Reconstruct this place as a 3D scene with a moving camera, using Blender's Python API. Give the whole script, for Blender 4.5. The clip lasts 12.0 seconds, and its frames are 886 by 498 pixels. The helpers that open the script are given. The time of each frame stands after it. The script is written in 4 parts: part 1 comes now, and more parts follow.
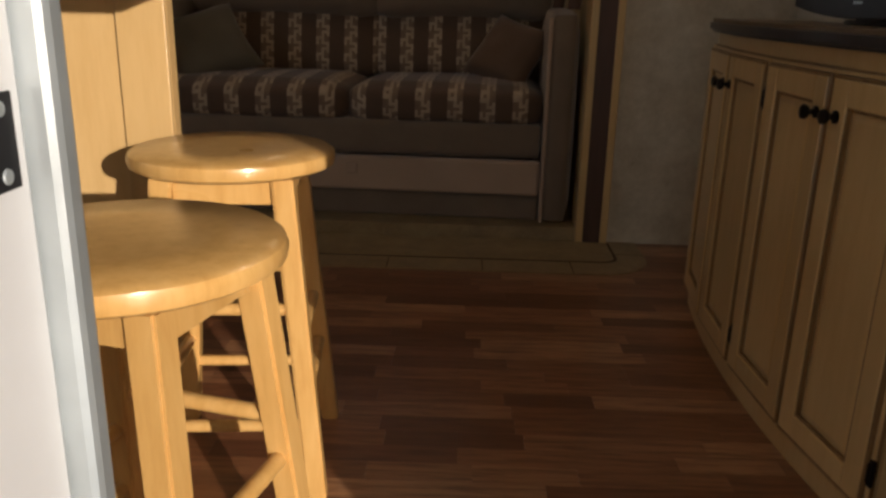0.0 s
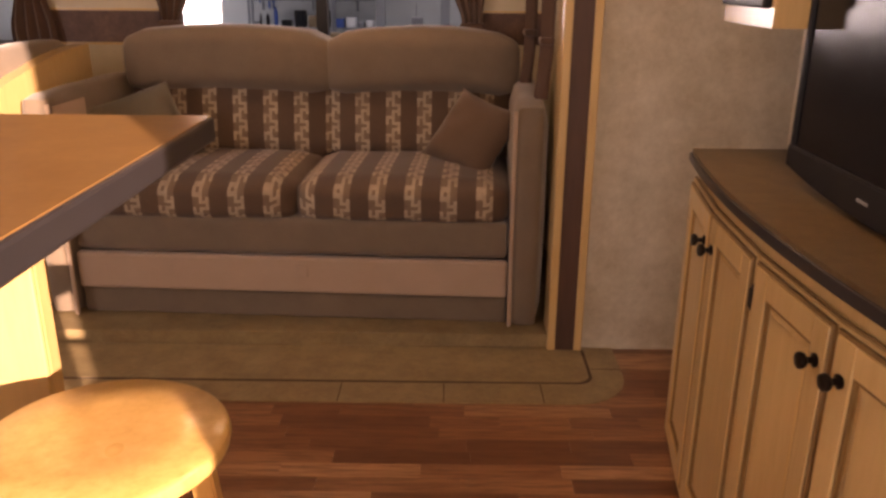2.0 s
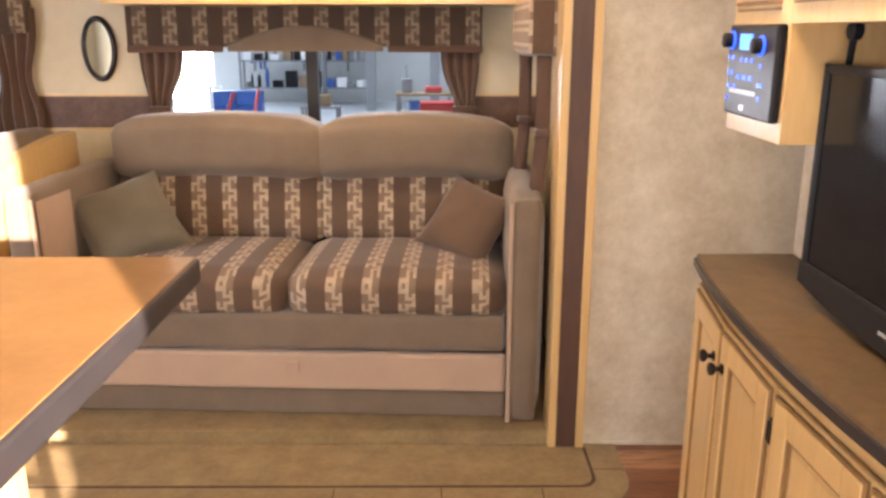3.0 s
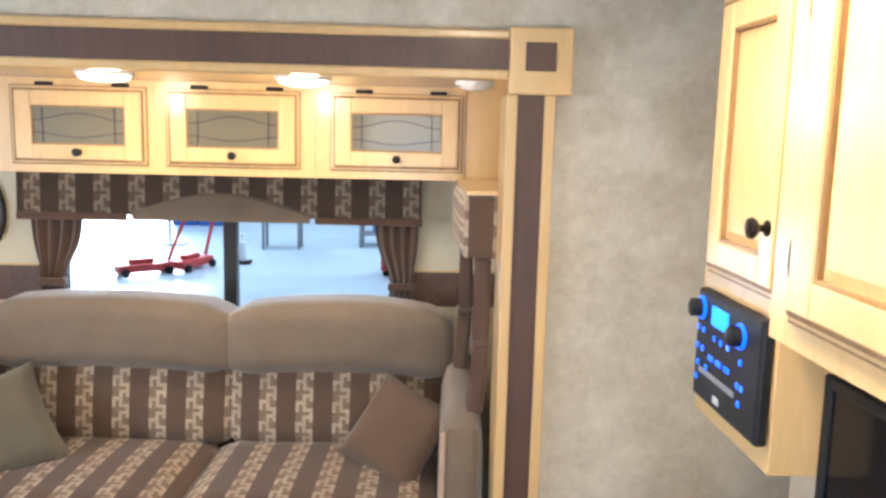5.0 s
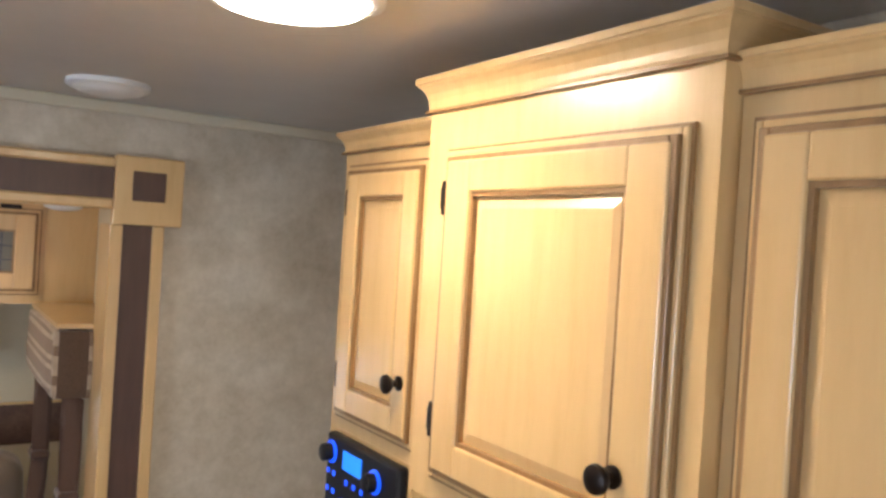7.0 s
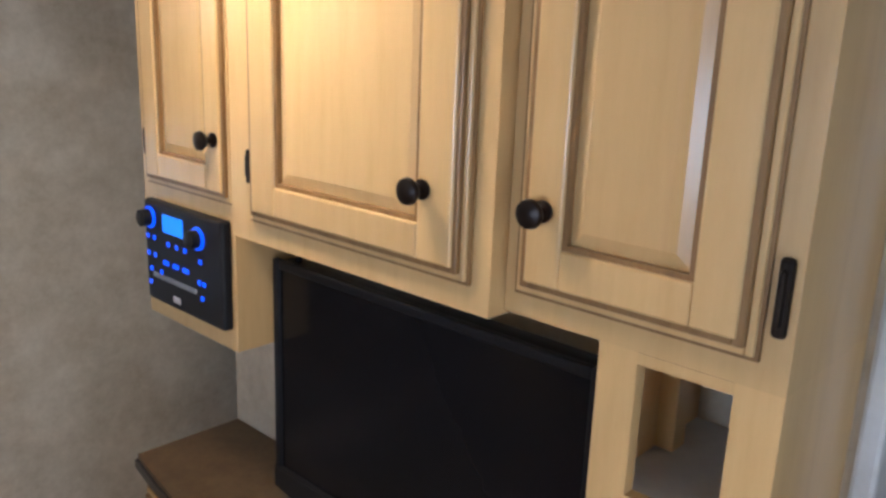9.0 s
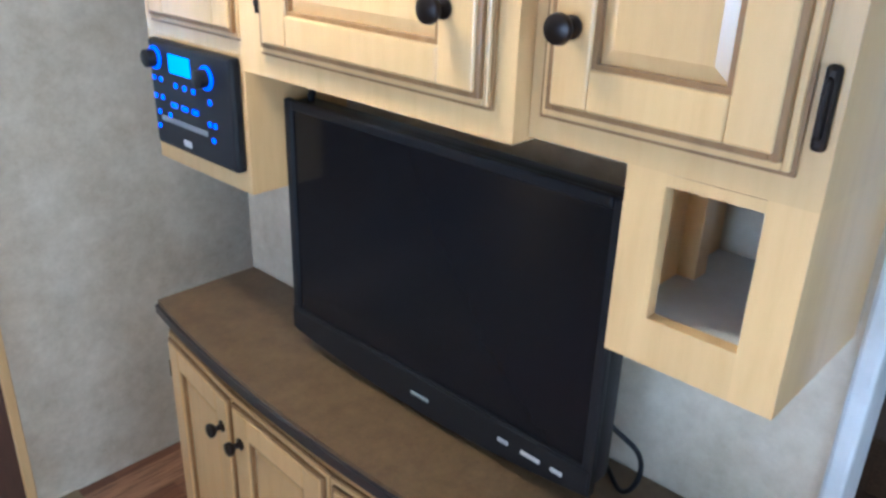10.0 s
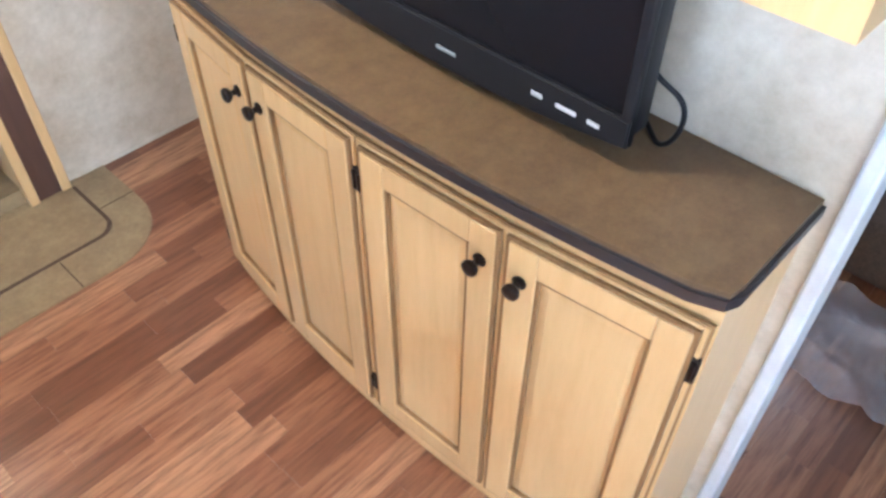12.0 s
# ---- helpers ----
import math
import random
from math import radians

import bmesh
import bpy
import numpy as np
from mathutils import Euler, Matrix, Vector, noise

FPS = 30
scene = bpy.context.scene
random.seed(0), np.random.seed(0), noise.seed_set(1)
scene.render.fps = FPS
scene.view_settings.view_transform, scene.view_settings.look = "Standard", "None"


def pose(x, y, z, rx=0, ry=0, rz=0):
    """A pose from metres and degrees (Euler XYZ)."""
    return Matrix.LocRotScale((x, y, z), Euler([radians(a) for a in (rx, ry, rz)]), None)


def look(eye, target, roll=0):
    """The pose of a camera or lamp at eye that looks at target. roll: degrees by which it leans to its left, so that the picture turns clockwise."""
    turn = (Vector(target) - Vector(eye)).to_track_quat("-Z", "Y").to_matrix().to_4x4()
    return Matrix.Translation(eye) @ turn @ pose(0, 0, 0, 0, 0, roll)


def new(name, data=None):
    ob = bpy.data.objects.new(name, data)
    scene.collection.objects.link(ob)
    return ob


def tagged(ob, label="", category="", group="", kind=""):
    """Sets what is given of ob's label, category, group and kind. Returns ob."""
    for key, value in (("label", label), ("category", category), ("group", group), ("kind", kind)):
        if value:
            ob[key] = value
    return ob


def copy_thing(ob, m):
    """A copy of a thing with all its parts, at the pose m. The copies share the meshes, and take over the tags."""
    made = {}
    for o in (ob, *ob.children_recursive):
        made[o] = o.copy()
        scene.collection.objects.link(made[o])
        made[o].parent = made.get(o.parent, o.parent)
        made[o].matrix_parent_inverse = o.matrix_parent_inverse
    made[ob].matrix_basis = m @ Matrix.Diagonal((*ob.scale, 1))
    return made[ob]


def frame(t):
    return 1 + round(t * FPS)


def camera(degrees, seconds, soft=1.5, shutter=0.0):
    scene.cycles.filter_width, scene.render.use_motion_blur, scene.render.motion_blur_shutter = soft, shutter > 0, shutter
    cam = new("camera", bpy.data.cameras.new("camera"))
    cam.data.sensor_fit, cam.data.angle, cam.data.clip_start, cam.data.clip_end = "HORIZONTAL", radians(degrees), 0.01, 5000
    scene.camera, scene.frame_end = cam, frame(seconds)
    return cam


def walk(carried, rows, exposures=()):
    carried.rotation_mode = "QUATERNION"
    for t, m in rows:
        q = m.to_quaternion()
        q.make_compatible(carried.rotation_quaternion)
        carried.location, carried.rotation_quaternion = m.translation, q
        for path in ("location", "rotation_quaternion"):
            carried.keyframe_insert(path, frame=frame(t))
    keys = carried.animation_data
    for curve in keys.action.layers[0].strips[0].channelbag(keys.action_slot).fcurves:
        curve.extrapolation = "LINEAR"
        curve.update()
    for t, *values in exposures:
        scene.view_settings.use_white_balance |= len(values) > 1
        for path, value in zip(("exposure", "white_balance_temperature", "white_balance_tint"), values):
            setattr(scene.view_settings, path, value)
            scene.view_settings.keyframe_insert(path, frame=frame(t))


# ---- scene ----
cam = camera(58.0, 12.0, soft=2.8)
PATH = [
    (0, (0.522, 0.473, 0.931), (0.477, 2.383, 0.339), 1.4),
    (0.5, (0.503, 0.626, 1.08), (0.591, 2.494, 0.372), 1.1),
    (1, (0.508, 0.671, 1.193), (0.619, 2.534, 0.474), 0.7),
    (1.5, (0.556, 0.8, 1.233), (0.668, 2.676, 0.558), 0.7),
    (2, (0.615, 0.9, 1.33), (0.6, 2.793, 0.681), 0.4),
    (2.5, (0.617, 0.94, 1.4), (0.574, 2.845, 0.798), 0.1),
    (3, (0.599, 1.02, 1.45), (0.606, 2.95, 0.925), 0.0),
    (3.2, (0.58, 1.085, 1.485), (0.632, 3.017, 0.972), -0.1),
    (4.8, (0.731, 1.482, 1.703), (0.734, 3.46, 1.41), 0.5),
    (5, (0.742, 1.517, 1.728), (0.824, 3.495, 1.44), 1.4),
    (5.5, (0.713, 1.533, 1.791), (0.974, 3.505, 1.583), 3.2),
    (6, (0.657, 1.542, 1.814), (1.278, 3.439, 1.689), 3.0),
    (6.5, (0.621, 1.548, 1.834), (1.48, 3.353, 1.788), 3.1),
    (7, (0.601, 1.54, 1.836), (1.694, 3.215, 1.819), 3.6),
    (7.2, (0.597, 1.536, 1.839), (1.784, 3.146, 1.826), 3.6),
    (8.8, (0.554, 1.489, 1.78), (1.985, 2.822, 1.357), 2.2),
    (9, (0.557, 1.49, 1.768), (1.984, 2.801, 1.271), 2.2),
    (9.5, (0.553, 1.496, 1.741), (1.954, 2.766, 1.09), 2.6),
    (10, (0.549, 1.506, 1.717), (1.895, 2.745, 0.908), 1.9),
    (10.5, (0.554, 1.518, 1.697), (1.829, 2.699, 0.707), 1.6),
    (11, (0.558, 1.535, 1.663), (1.753, 2.617, 0.48), 1.7),
    (11.5, (0.566, 1.542, 1.641), (1.668, 2.551, 0.312), 1.4),
    (12, (0.567, 1.549, 1.625), (1.579, 2.502, 0.187), 0.7),
]
EXPOSURES = [(0, -0.25, 7200, 18), (0.5, 0.15, 8200, 26), (1, 0.65, 8600, 42), (1.5, 1.2, 9400, 48), (2, 1.65, 9300, 44), (2.5, 2.3, 8300, 37), (3, 3.05, 7200, 24), (5, 3.1, 5700, 10), (5.5, 2.65, 5600, 9), (6, 2.45, 5700, 12), (7, 2.05, 6000, 14), (9, 1.75, 5600, 14), (9.5, 2.2, 4900, 8), (10, 2.6, 4700, 7), (10.5, 3.05, 4600, 6), (11, 3.2, 4700, 7), (12, 3.5, 5000, 11)]
walk(cam, [(t, look(eye, target, roll)) for t, eye, target, roll in PATH], EXPOSURES)

# ---- world, sun, lamps ----
world = bpy.data.worlds.new("world")
scene.world = world
world.use_nodes = True
wn = world.node_tree.nodes
sky = wn.new("ShaderNodeTexSky")
sky.sky_type = "NISHITA"
sky.sun_disc = False
SUN_DIR = Vector((-0.6, 1.0, -0.24)).normalized()
sky.sun_elevation = math.asin(-SUN_DIR.z)
sky.sun_rotation = math.atan2(-SUN_DIR.x, -SUN_DIR.y)
world.node_tree.links.new(sky.outputs[0], wn["Background"].inputs[0])
wn["Background"].inputs[1].default_value = 0.05


def lamp(name, kind, energy, color, m, size=0.1, size_y=None, shape=None):
    data = bpy.data.lights.new(name, kind)
    data.energy, data.color = energy, color
    if kind == "AREA":
        data.shape = shape or ("RECTANGLE" if size_y else "DISK")
        data.size = size
        if size_y:
            data.size_y = size_y
    elif kind == "POINT":
        data.shadow_soft_size = size
    ob = new(name, data)
    ob.matrix_world = m
    return ob


sun = lamp("sun", "SUN", 4.6, (1.0, 0.94, 0.83), look((0, 0, 5), Vector((0, 0, 5)) + SUN_DIR))
sun.data.angle = radians(0.6)
WARM = (1.0, 0.78, 0.5)
lamp("ceiling_lamp_light", "AREA", 1.35, WARM, pose(0.96, 2.46, 2.095), 0.2)
for px in (-0.183, 0.409):
    lamp("slide_lamp_light", "POINT", 0.52, WARM, pose(px, 4.0, 1.83), 0.04)
DAY = (0.74, 0.87, 1.0)
lamp("window_daylight", "AREA", 9, DAY, look((0.02, 5.7, 2.4), (0.02, 4.2, 0.9)), 1.6, 0.8)
# added bluish fill for the cabinet fronts, set in an invented window
lamp("end_wall_fill", "AREA", 13, DAY, pose(-2.66, 1.75, 1.35, 0, -90, 0), 0.7, 1.5)
lamp("entry_daylight", "AREA", 2.6, DAY, pose(0.715, 0.2, 1.1, 90, 0, 0), 0.8, 1.8)
lamp("bay_daylight", "AREA", 190, DAY, pose(-9.0, 26.95, 1.7, -90, 0, 0), 4.6, 4.6)
# added overhead fill for the workshop floor; the roof has no opening
lamp("shop_fill", "AREA", 150, DAY, pose(0, 17, 5.9), 10, 9)
lamp("passage_daylight", "AREA", 1.0, DAY, pose(3.25, 2.2, 1.4, 0, 90, 0), 0.6, 0.8)


# ---- materials ----
class Mat:
    """A node material with short calls for its nodes."""

    def __init__(self, name, rough=0.5, metal=0.0, coat=0.0):
        self.m = bpy.data.materials.new(name)
        self.m.use_nodes = True
        self.n = self.m.node_tree.nodes
        self.l = self.m.node_tree.links
        self.b = self.n["Principled BSDF"]
        self.b.inputs["Roughness"].default_value = rough
        self.b.inputs["Metallic"].default_value = metal
        self.b.inputs["Coat Weight"].default_value = coat
        self.b.inputs["Coat Roughness"].default_value = 0.15

    def node(self, kind, **inputs):
        nd = self.n.new(kind)
        for k, v in inputs.items():
            key = int(k[1:]) if k[0] == "i" and k[1:].isdigit() else k.replace("_", " ")
            self.put(nd, key, v)
        return nd

    def put(self, nd, key, v):
        if isinstance(v, bpy.types.NodeSocket):
            self.l.new(v, nd.inputs[key])
        else:
            nd.inputs[key].default_value = v

    def coords(self, scale=(1, 1, 1), obj=False, shift=None):
        tc = self.n.new("ShaderNodeTexCoord") if obj else self.n.new("ShaderNodeNewGeometry")
        out = tc.outputs["Object" if obj else "Position"]
        mp = self.node("ShaderNodeMapping", Vector=out, Scale=scale)
        if shift is not None:
            self.l.new(shift, mp.inputs["Location"])
        return mp.outputs[0]

    def noise(self, vec, scale, detail=4.0, rough=0.6):
        return self.node("ShaderNodeTexNoise", Vector=vec, Scale=scale, Detail=detail, Roughness=rough).outputs["Fac"]

    def ramp(self, fac, *stops):
        r = self.n.new("ShaderNodeValToRGB")
        self.l.new(fac, r.inputs[0])
        el = r.color_ramp.elements
        while len(el) < len(stops):
            el.new(0.5)
        for e, (p, c) in zip(el, stops):
            e.position, e.color = p, (*c, 1)
        return r.outputs[0]

    def math(self, op, a, b=0.0, clamp=False):
        nd = self.n.new("ShaderNodeMath")
        nd.operation, nd.use_clamp = op, clamp
        self.put(nd, 0, a)
        self.put(nd, 1, b)
        return nd.outputs[0]

    def mix(self, fac, a, b, blend="MIX"):
        nd = self.n.new("ShaderNodeMix")
        nd.data_type, nd.blend_type = "RGBA", blend
        self.put(nd, 0, fac)
        for key, v in ((6, a), (7, b)):
            self.put(nd, key, v if isinstance(v, bpy.types.NodeSocket) else (*v, 1))
        return nd.outputs[2]

    def color(self, v):
        self.put(self.b, "Base Color", v if isinstance(v, bpy.types.NodeSocket) else (*v, 1))
        return self

    def bump(self, h, strength=0.2, dist=0.002):
        bp = self.node("ShaderNodeBump", Height=h, Strength=strength, Distance=dist)
        self.l.new(bp.outputs[0], self.b.inputs["Normal"])
        return self

    def rough(self, fac, lo, hi):
        r = self.node("ShaderNodeMapRange", i0=fac, i3=lo, i4=hi)
        self.l.new(r.outputs[0], self.b.inputs["Roughness"])
        return self


def wood(name, light, mid, dark, grain=(2, 2, 0.25), rough=0.32, coat=0.25, obj=False):
    m = Mat(name, rough, coat=coat)
    info = m.n.new("ShaderNodeObjectInfo")
    v = m.coords(grain, obj)
    g = m.noise(v, 22, 6, 0.65)
    big = m.noise(m.coords((1, 1, 0.5)), 3.0, 2)
    c = m.ramp(g, (0.25, dark), (0.5, mid), (0.75, light))
    c = m.mix(m.math("MULTIPLY", big, 0.35), c, dark)
    tint = m.math("MULTIPLY_ADD", info.outputs["Random"], 0.14)
    m.n[tint.node.name].inputs[2].default_value = 0.92
    c = m.mix(1.0, c, m.node("ShaderNodeCombineColor", Red=tint, Green=tint, Blue=tint).outputs[0], "MULTIPLY")
    m.color(c).bump(g, 0.08, 0.001).rough(big, rough - 0.06, rough + 0.1)
    return m.m


MAPLE = wood("maple_cream", (0.7, 0.48, 0.225), (0.655, 0.44, 0.2), (0.59, 0.38, 0.16), rough=0.3, coat=0.35)
GLAZE = wood("maple_glaze", (0.36, 0.21, 0.085), (0.28, 0.155, 0.055), (0.18, 0.095, 0.035), rough=0.45)
BEECH = wood("beech_lacquer", (0.78, 0.5, 0.2), (0.7, 0.42, 0.15), (0.58, 0.32, 0.1), rough=0.28, coat=0.5)
WALNUT = wood("brown_wrap", (0.13, 0.065, 0.042), (0.1, 0.05, 0.033), (0.07, 0.035, 0.025), rough=0.45, coat=0.05)


def mottled(name, a, b, c, rough=0.6, scale=5.0):
    m = Mat(name, rough)
    v = m.coords()
    n1 = m.noise(v, scale, 5, 0.7)
    n2 = m.noise(v, scale * 7, 4, 0.7)
    f = m.math("MULTIPLY_ADD", n2, 0.35)
    f.node.inputs[2].default_value = -0.12
    f2 = m.math("ADD", m.math("MULTIPLY", n1, 0.9), f)
    m.color(m.ramp(f2, (0.3, c), (0.5, b), (0.68, a))).bump(n2, 0.06, 0.001)
    return m.m


WALLPAPER = mottled("marbled_wallpaper", (0.66, 0.59, 0.475), (0.55, 0.48, 0.37), (0.43, 0.36, 0.26))
PLAINPAPER = mottled("cream_wallpaper", (0.62, 0.56, 0.42), (0.58, 0.51, 0.37), (0.54, 0.47, 0.33), scale=2.0)
BORDER = mottled("brown_border", (0.16, 0.09, 0.06), (0.11, 0.06, 0.045), (0.07, 0.04, 0.03), scale=12)
CEILING = mottled("ceiling_panel", (0.62, 0.6, 0.56), (0.59, 0.57, 0.53), (0.55, 0.53, 0.49), 0.5, 1.5)
VINYL = mottled("stone_vinyl", (0.33, 0.24, 0.125), (0.26, 0.185, 0.095), (0.19, 0.13, 0.065), 0.4, 9)
LAMINATE = mottled("brown_laminate", (0.16, 0.105, 0.052), (0.132, 0.084, 0.042), (0.1, 0.062, 0.032), 0.4, 25)
BARTOP = mottled("tan_laminate", (0.3, 0.155, 0.055), (0.26, 0.13, 0.045), (0.22, 0.105, 0.035), 0.35, 10)
CONCRETE = mottled("shop_concrete", (0.5, 0.55, 0.58), (0.43, 0.48, 0.51), (0.35, 0.39, 0.42), 0.35, 0.6)
SHOPWALL = mottled("shop_wall", (0.62, 0.64, 0.64), (0.56, 0.58, 0.58), (0.5, 0.52, 0.52), 0.7, 0.5)


def plain(name, col, rough=0.5, metal=0.0, var=0.12, scale=14.0, coat=0.0):
    m = Mat(name, rough, metal, coat)
    n = m.noise(m.coords(), scale, 4)
    m.color(m.ramp(n, (0.3, [x * (1 - var) for x in col]), (0.7, [min(1, x * (1 + var)) for x in col])))
    m.rough(n, max(0.03, rough - 0.06), min(1, rough + 0.08)).bump(n, 0.03, 0.001)
    return m.m


EDGE = plain("dark_edge_band", (0.03, 0.027, 0.03), 0.3)
BRONZE = plain("oiled_bronze", (0.022, 0.016, 0.014), 0.32, 0.7)
BLACK = plain("black_plastic", (0.012, 0.012, 0.014), 0.42)
SCREEN = plain("tv_screen", (0.008, 0.008, 0.01), 0.16, 0, 0.02)
GREYGLOSS = plain("silver_print", (0.5, 0.5, 0.52), 0.4)
WHITE = plain("white_gelcoat", (0.78, 0.8, 0.82), 0.35, 0, 0.03)
ALU = plain("grey_aluminium", (0.45, 0.5, 0.52), 0.35, 0.5)
TRIMWHITE = plain("light_trim", (0.6, 0.62, 0.64), 0.45)
LENS = plain("lamp_lens", (0.8, 0.8, 0.78), 0.35, 0, 0.03)
RED = plain("red_enamel", (0.5, 0.045, 0.04), 0.4)
BLUE = plain("blue_plastic", (0.03, 0.1, 0.35), 0.4)
STEEL = plain("shop_steel", (0.25, 0.26, 0.28), 0.45, 0.4)
BENCHWOOD = plain("shop_wood", (0.25, 0.17, 0.1), 0.7)
CARPET = plain("brown_carpet", (0.09, 0.055, 0.035), 0.95, 0, 0.3, 120)
for dull in (BLACK, SCREEN):
    dull.node_tree.nodes["Principled BSDF"].inputs["Specular IOR Level"].default_value = 0.2
DARKGLASS = plain("dark_frame", (0.015, 0.015, 0.018), 0.35)


def glow(name, col, power):
    m = Mat(name, 0.4)
    m.color(col)
    m.b.inputs["Emission Color"].default_value = (*col, 1)
    m.b.inputs["Emission Strength"].default_value = power
    return m.m


LAMP_ON = glow("lit_lens", (1.0, 0.86, 0.62), 8.0)
LED_BLUE = glow("blue_backlight", (0.012, 0.09, 1.0), 0.3)
LCD_BLUE = glow("blue_display", (0.02, 0.2, 1.0), 0.3)
DAYGLOW = glow("daylight_backdrop", (0.95, 0.98, 1.0), 2.5)

g = Mat("window_glass", 0.02)
g.color((0.9, 0.95, 0.97))
g.b.inputs["Transmission Weight"].default_value = 1.0
g.b.inputs["IOR"].default_value = 1.1
GLASS = g.m
g = Mat("cabinet_glass", 0.12)
g.color((0.16, 0.14, 0.1))
g.b.inputs["IOR"].default_value = 1.5
SMOKED = g.m
g = Mat("mirror_glass", 0.04, 1.0)
g.color((0.5, 0.5, 0.47))
MIRROR = g.m
g = Mat("clear_film", 0.08, coat=0.6)
g.color((0.62, 0.56, 0.56))
g.b.inputs["Alpha"].default_value = 0.24
FILM = g.m


def cloth(name, col, var=0.18):
    m = Mat(name, 0.9)
    v = m.coords()
    n = m.noise(v, 260, 2)
    big = m.noise(v, 6, 3)
    f = m.math("ADD", m.math("MULTIPLY", n, 0.5), m.math("MULTIPLY", big, 0.5))
    m.color(m.ramp(f, (0.3, [x * (1 - var) for x in col]), (0.7, [x * (1 + var) for x in col])))
    m.b.inputs["Sheen Weight"].default_value = 0.3
    m.bump(n, 0.25, 0.001)
    return m.m


TAUPE = cloth("taupe_microfibre", (0.17, 0.125, 0.088))
BROWNCLOTH = cloth("brown_cushion_cloth", (0.105, 0.06, 0.035))
OLIVE = cloth("grey_olive_cushion_cloth", (0.115, 0.1, 0.072))
PIPING = cloth("pale_vinyl_band", (0.42, 0.3, 0.22), 0.08)
DRAPE = cloth("brown_drape", (0.095, 0.05, 0.033))


def key_fabric(name, along, deep=1.0):
    """Brown cloth with pale stripes of a stepped key motif that run up the cushion."""
    m = Mat(name, 0.9)
    geo = m.n.new("ShaderNodeTexCoord")
    sep = m.node("ShaderNodeSeparateXYZ", Vector=geo.outputs["Object"])
    x = sep.outputs[0]
    v = sep.outputs[2] if along == 2 else m.math("SUBTRACT", sep.outputs[1], sep.outputs[2])
    u = m.math("DIVIDE", m.math("ADD", x, 20.013), 0.132)
    fu = m.math("FRACT", u)
    in_stripe = m.math("LESS_THAN", fu, 0.47)
    su = m.math("MULTIPLY", m.math("DIVIDE", fu, 0.47), 5.0)
    cu = m.math("FLOOR", su)
    row = m.math("MULTIPLY", m.math("FRACT", m.math("DIVIDE", m.math("ADD", v, 10.0), 0.075)), 6.0)
    cv = m.math("FLOOR", row)

    for_bar = lambda a, k: m.math("LESS_THAN", m.math("ABSOLUTE", m.math("SUBTRACT", a, k)), 0.4)
    left = m.math("MULTIPLY", for_bar(cu, 0.0), m.math("LESS_THAN", cv, 2.5))
    right = m.math("MULTIPLY", for_bar(cu, 4.0), m.math("GREATER_THAN", cv, 2.5))
    mid = m.math("MULTIPLY", for_bar(cu, 2.0), m.math("LESS_THAN", cv, 3.5))
    low = m.math("MULTIPLY", for_bar(cv, 2.0), m.math("LESS_THAN", cu, 2.5))
    top = m.math("MULTIPLY", for_bar(cv, 4.0), m.math("GREATER_THAN", cu, 1.5))
    dot = m.math("MULTIPLY", for_bar(cv, 0.0), m.math("GREATER_THAN", cu, 2.5))
    pat = left
    for q in (right, mid, low, top, dot):
        pat = m.math("MAXIMUM", pat, q)
    pos = m.coords()
    weave = m.noise(pos, 300, 2)
    wear = m.noise(pos, 30, 3)
    base = m.ramp(weave, (0.3, (0.075, 0.045, 0.028)), (0.7, (0.115, 0.07, 0.045)))
    stripe = m.ramp(weave, (0.3, (0.155, 0.105, 0.07)), (0.7, (0.22, 0.155, 0.105)))
    pale = m.ramp(wear, (0.3, (0.3, 0.235, 0.17)), (0.7, (0.46, 0.37, 0.27)))
    c = m.mix(in_stripe, base, m.mix(pat, stripe, pale))
    # deep below 1 darkens the cloth to paint in backlit shade
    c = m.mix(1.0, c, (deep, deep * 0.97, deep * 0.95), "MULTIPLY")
    m.color(c).bump(weave, 0.25, 0.001)
    m.b.inputs["Sheen Weight"].default_value = 0.2
    return m.m


KEY_UP = key_fabric("key_stripe_fabric_upright", 2)
KEY_FLAT = key_fabric("key_stripe_fabric_seat", 1)
# sofa cloth with the shade of the backlit valances put into its colour
KEY_BACKLIT = key_fabric("key_stripe_fabric_backlit", 2, 0.6)


def plank_mat():
    m = Mat("strip_laminate", 0.3, coat=0.15)
    info = m.n.new("ShaderNodeObjectInfo")
    geo = m.n.new("ShaderNodeNewGeometry")
    rnd = m.math("FRACT", m.math("ADD", info.outputs["Random"], geo.outputs["Random Per Island"]))
    off = m.node("ShaderNodeCombineXYZ", X=m.math("MULTIPLY", rnd, 31.0), Y=m.math("MULTIPLY", rnd, 17.0))
    v = m.coords((0.35, 4, 1), shift=off.outputs[0])
    gr = m.noise(v, 16, 6, 0.65)
    fine = m.noise(v, 60, 4, 0.6)
    tone = m.ramp(rnd, (0.0, (0.15, 0.055, 0.024)), (0.35, (0.24, 0.096, 0.043)), (0.7, (0.34, 0.15, 0.07)), (1.0, (0.47, 0.24, 0.12)))
    c = m.mix(m.math("MULTIPLY", m.ramp(gr, (0.42, (0, 0, 0)), (0.66, (1, 1, 1))), 0.75), tone, (0.1, 0.034, 0.015))
    m.color(c).bump(fine, 0.06, 0.001).rough(gr, 0.25, 0.42)
    return m.m


PLANK = plank_mat()


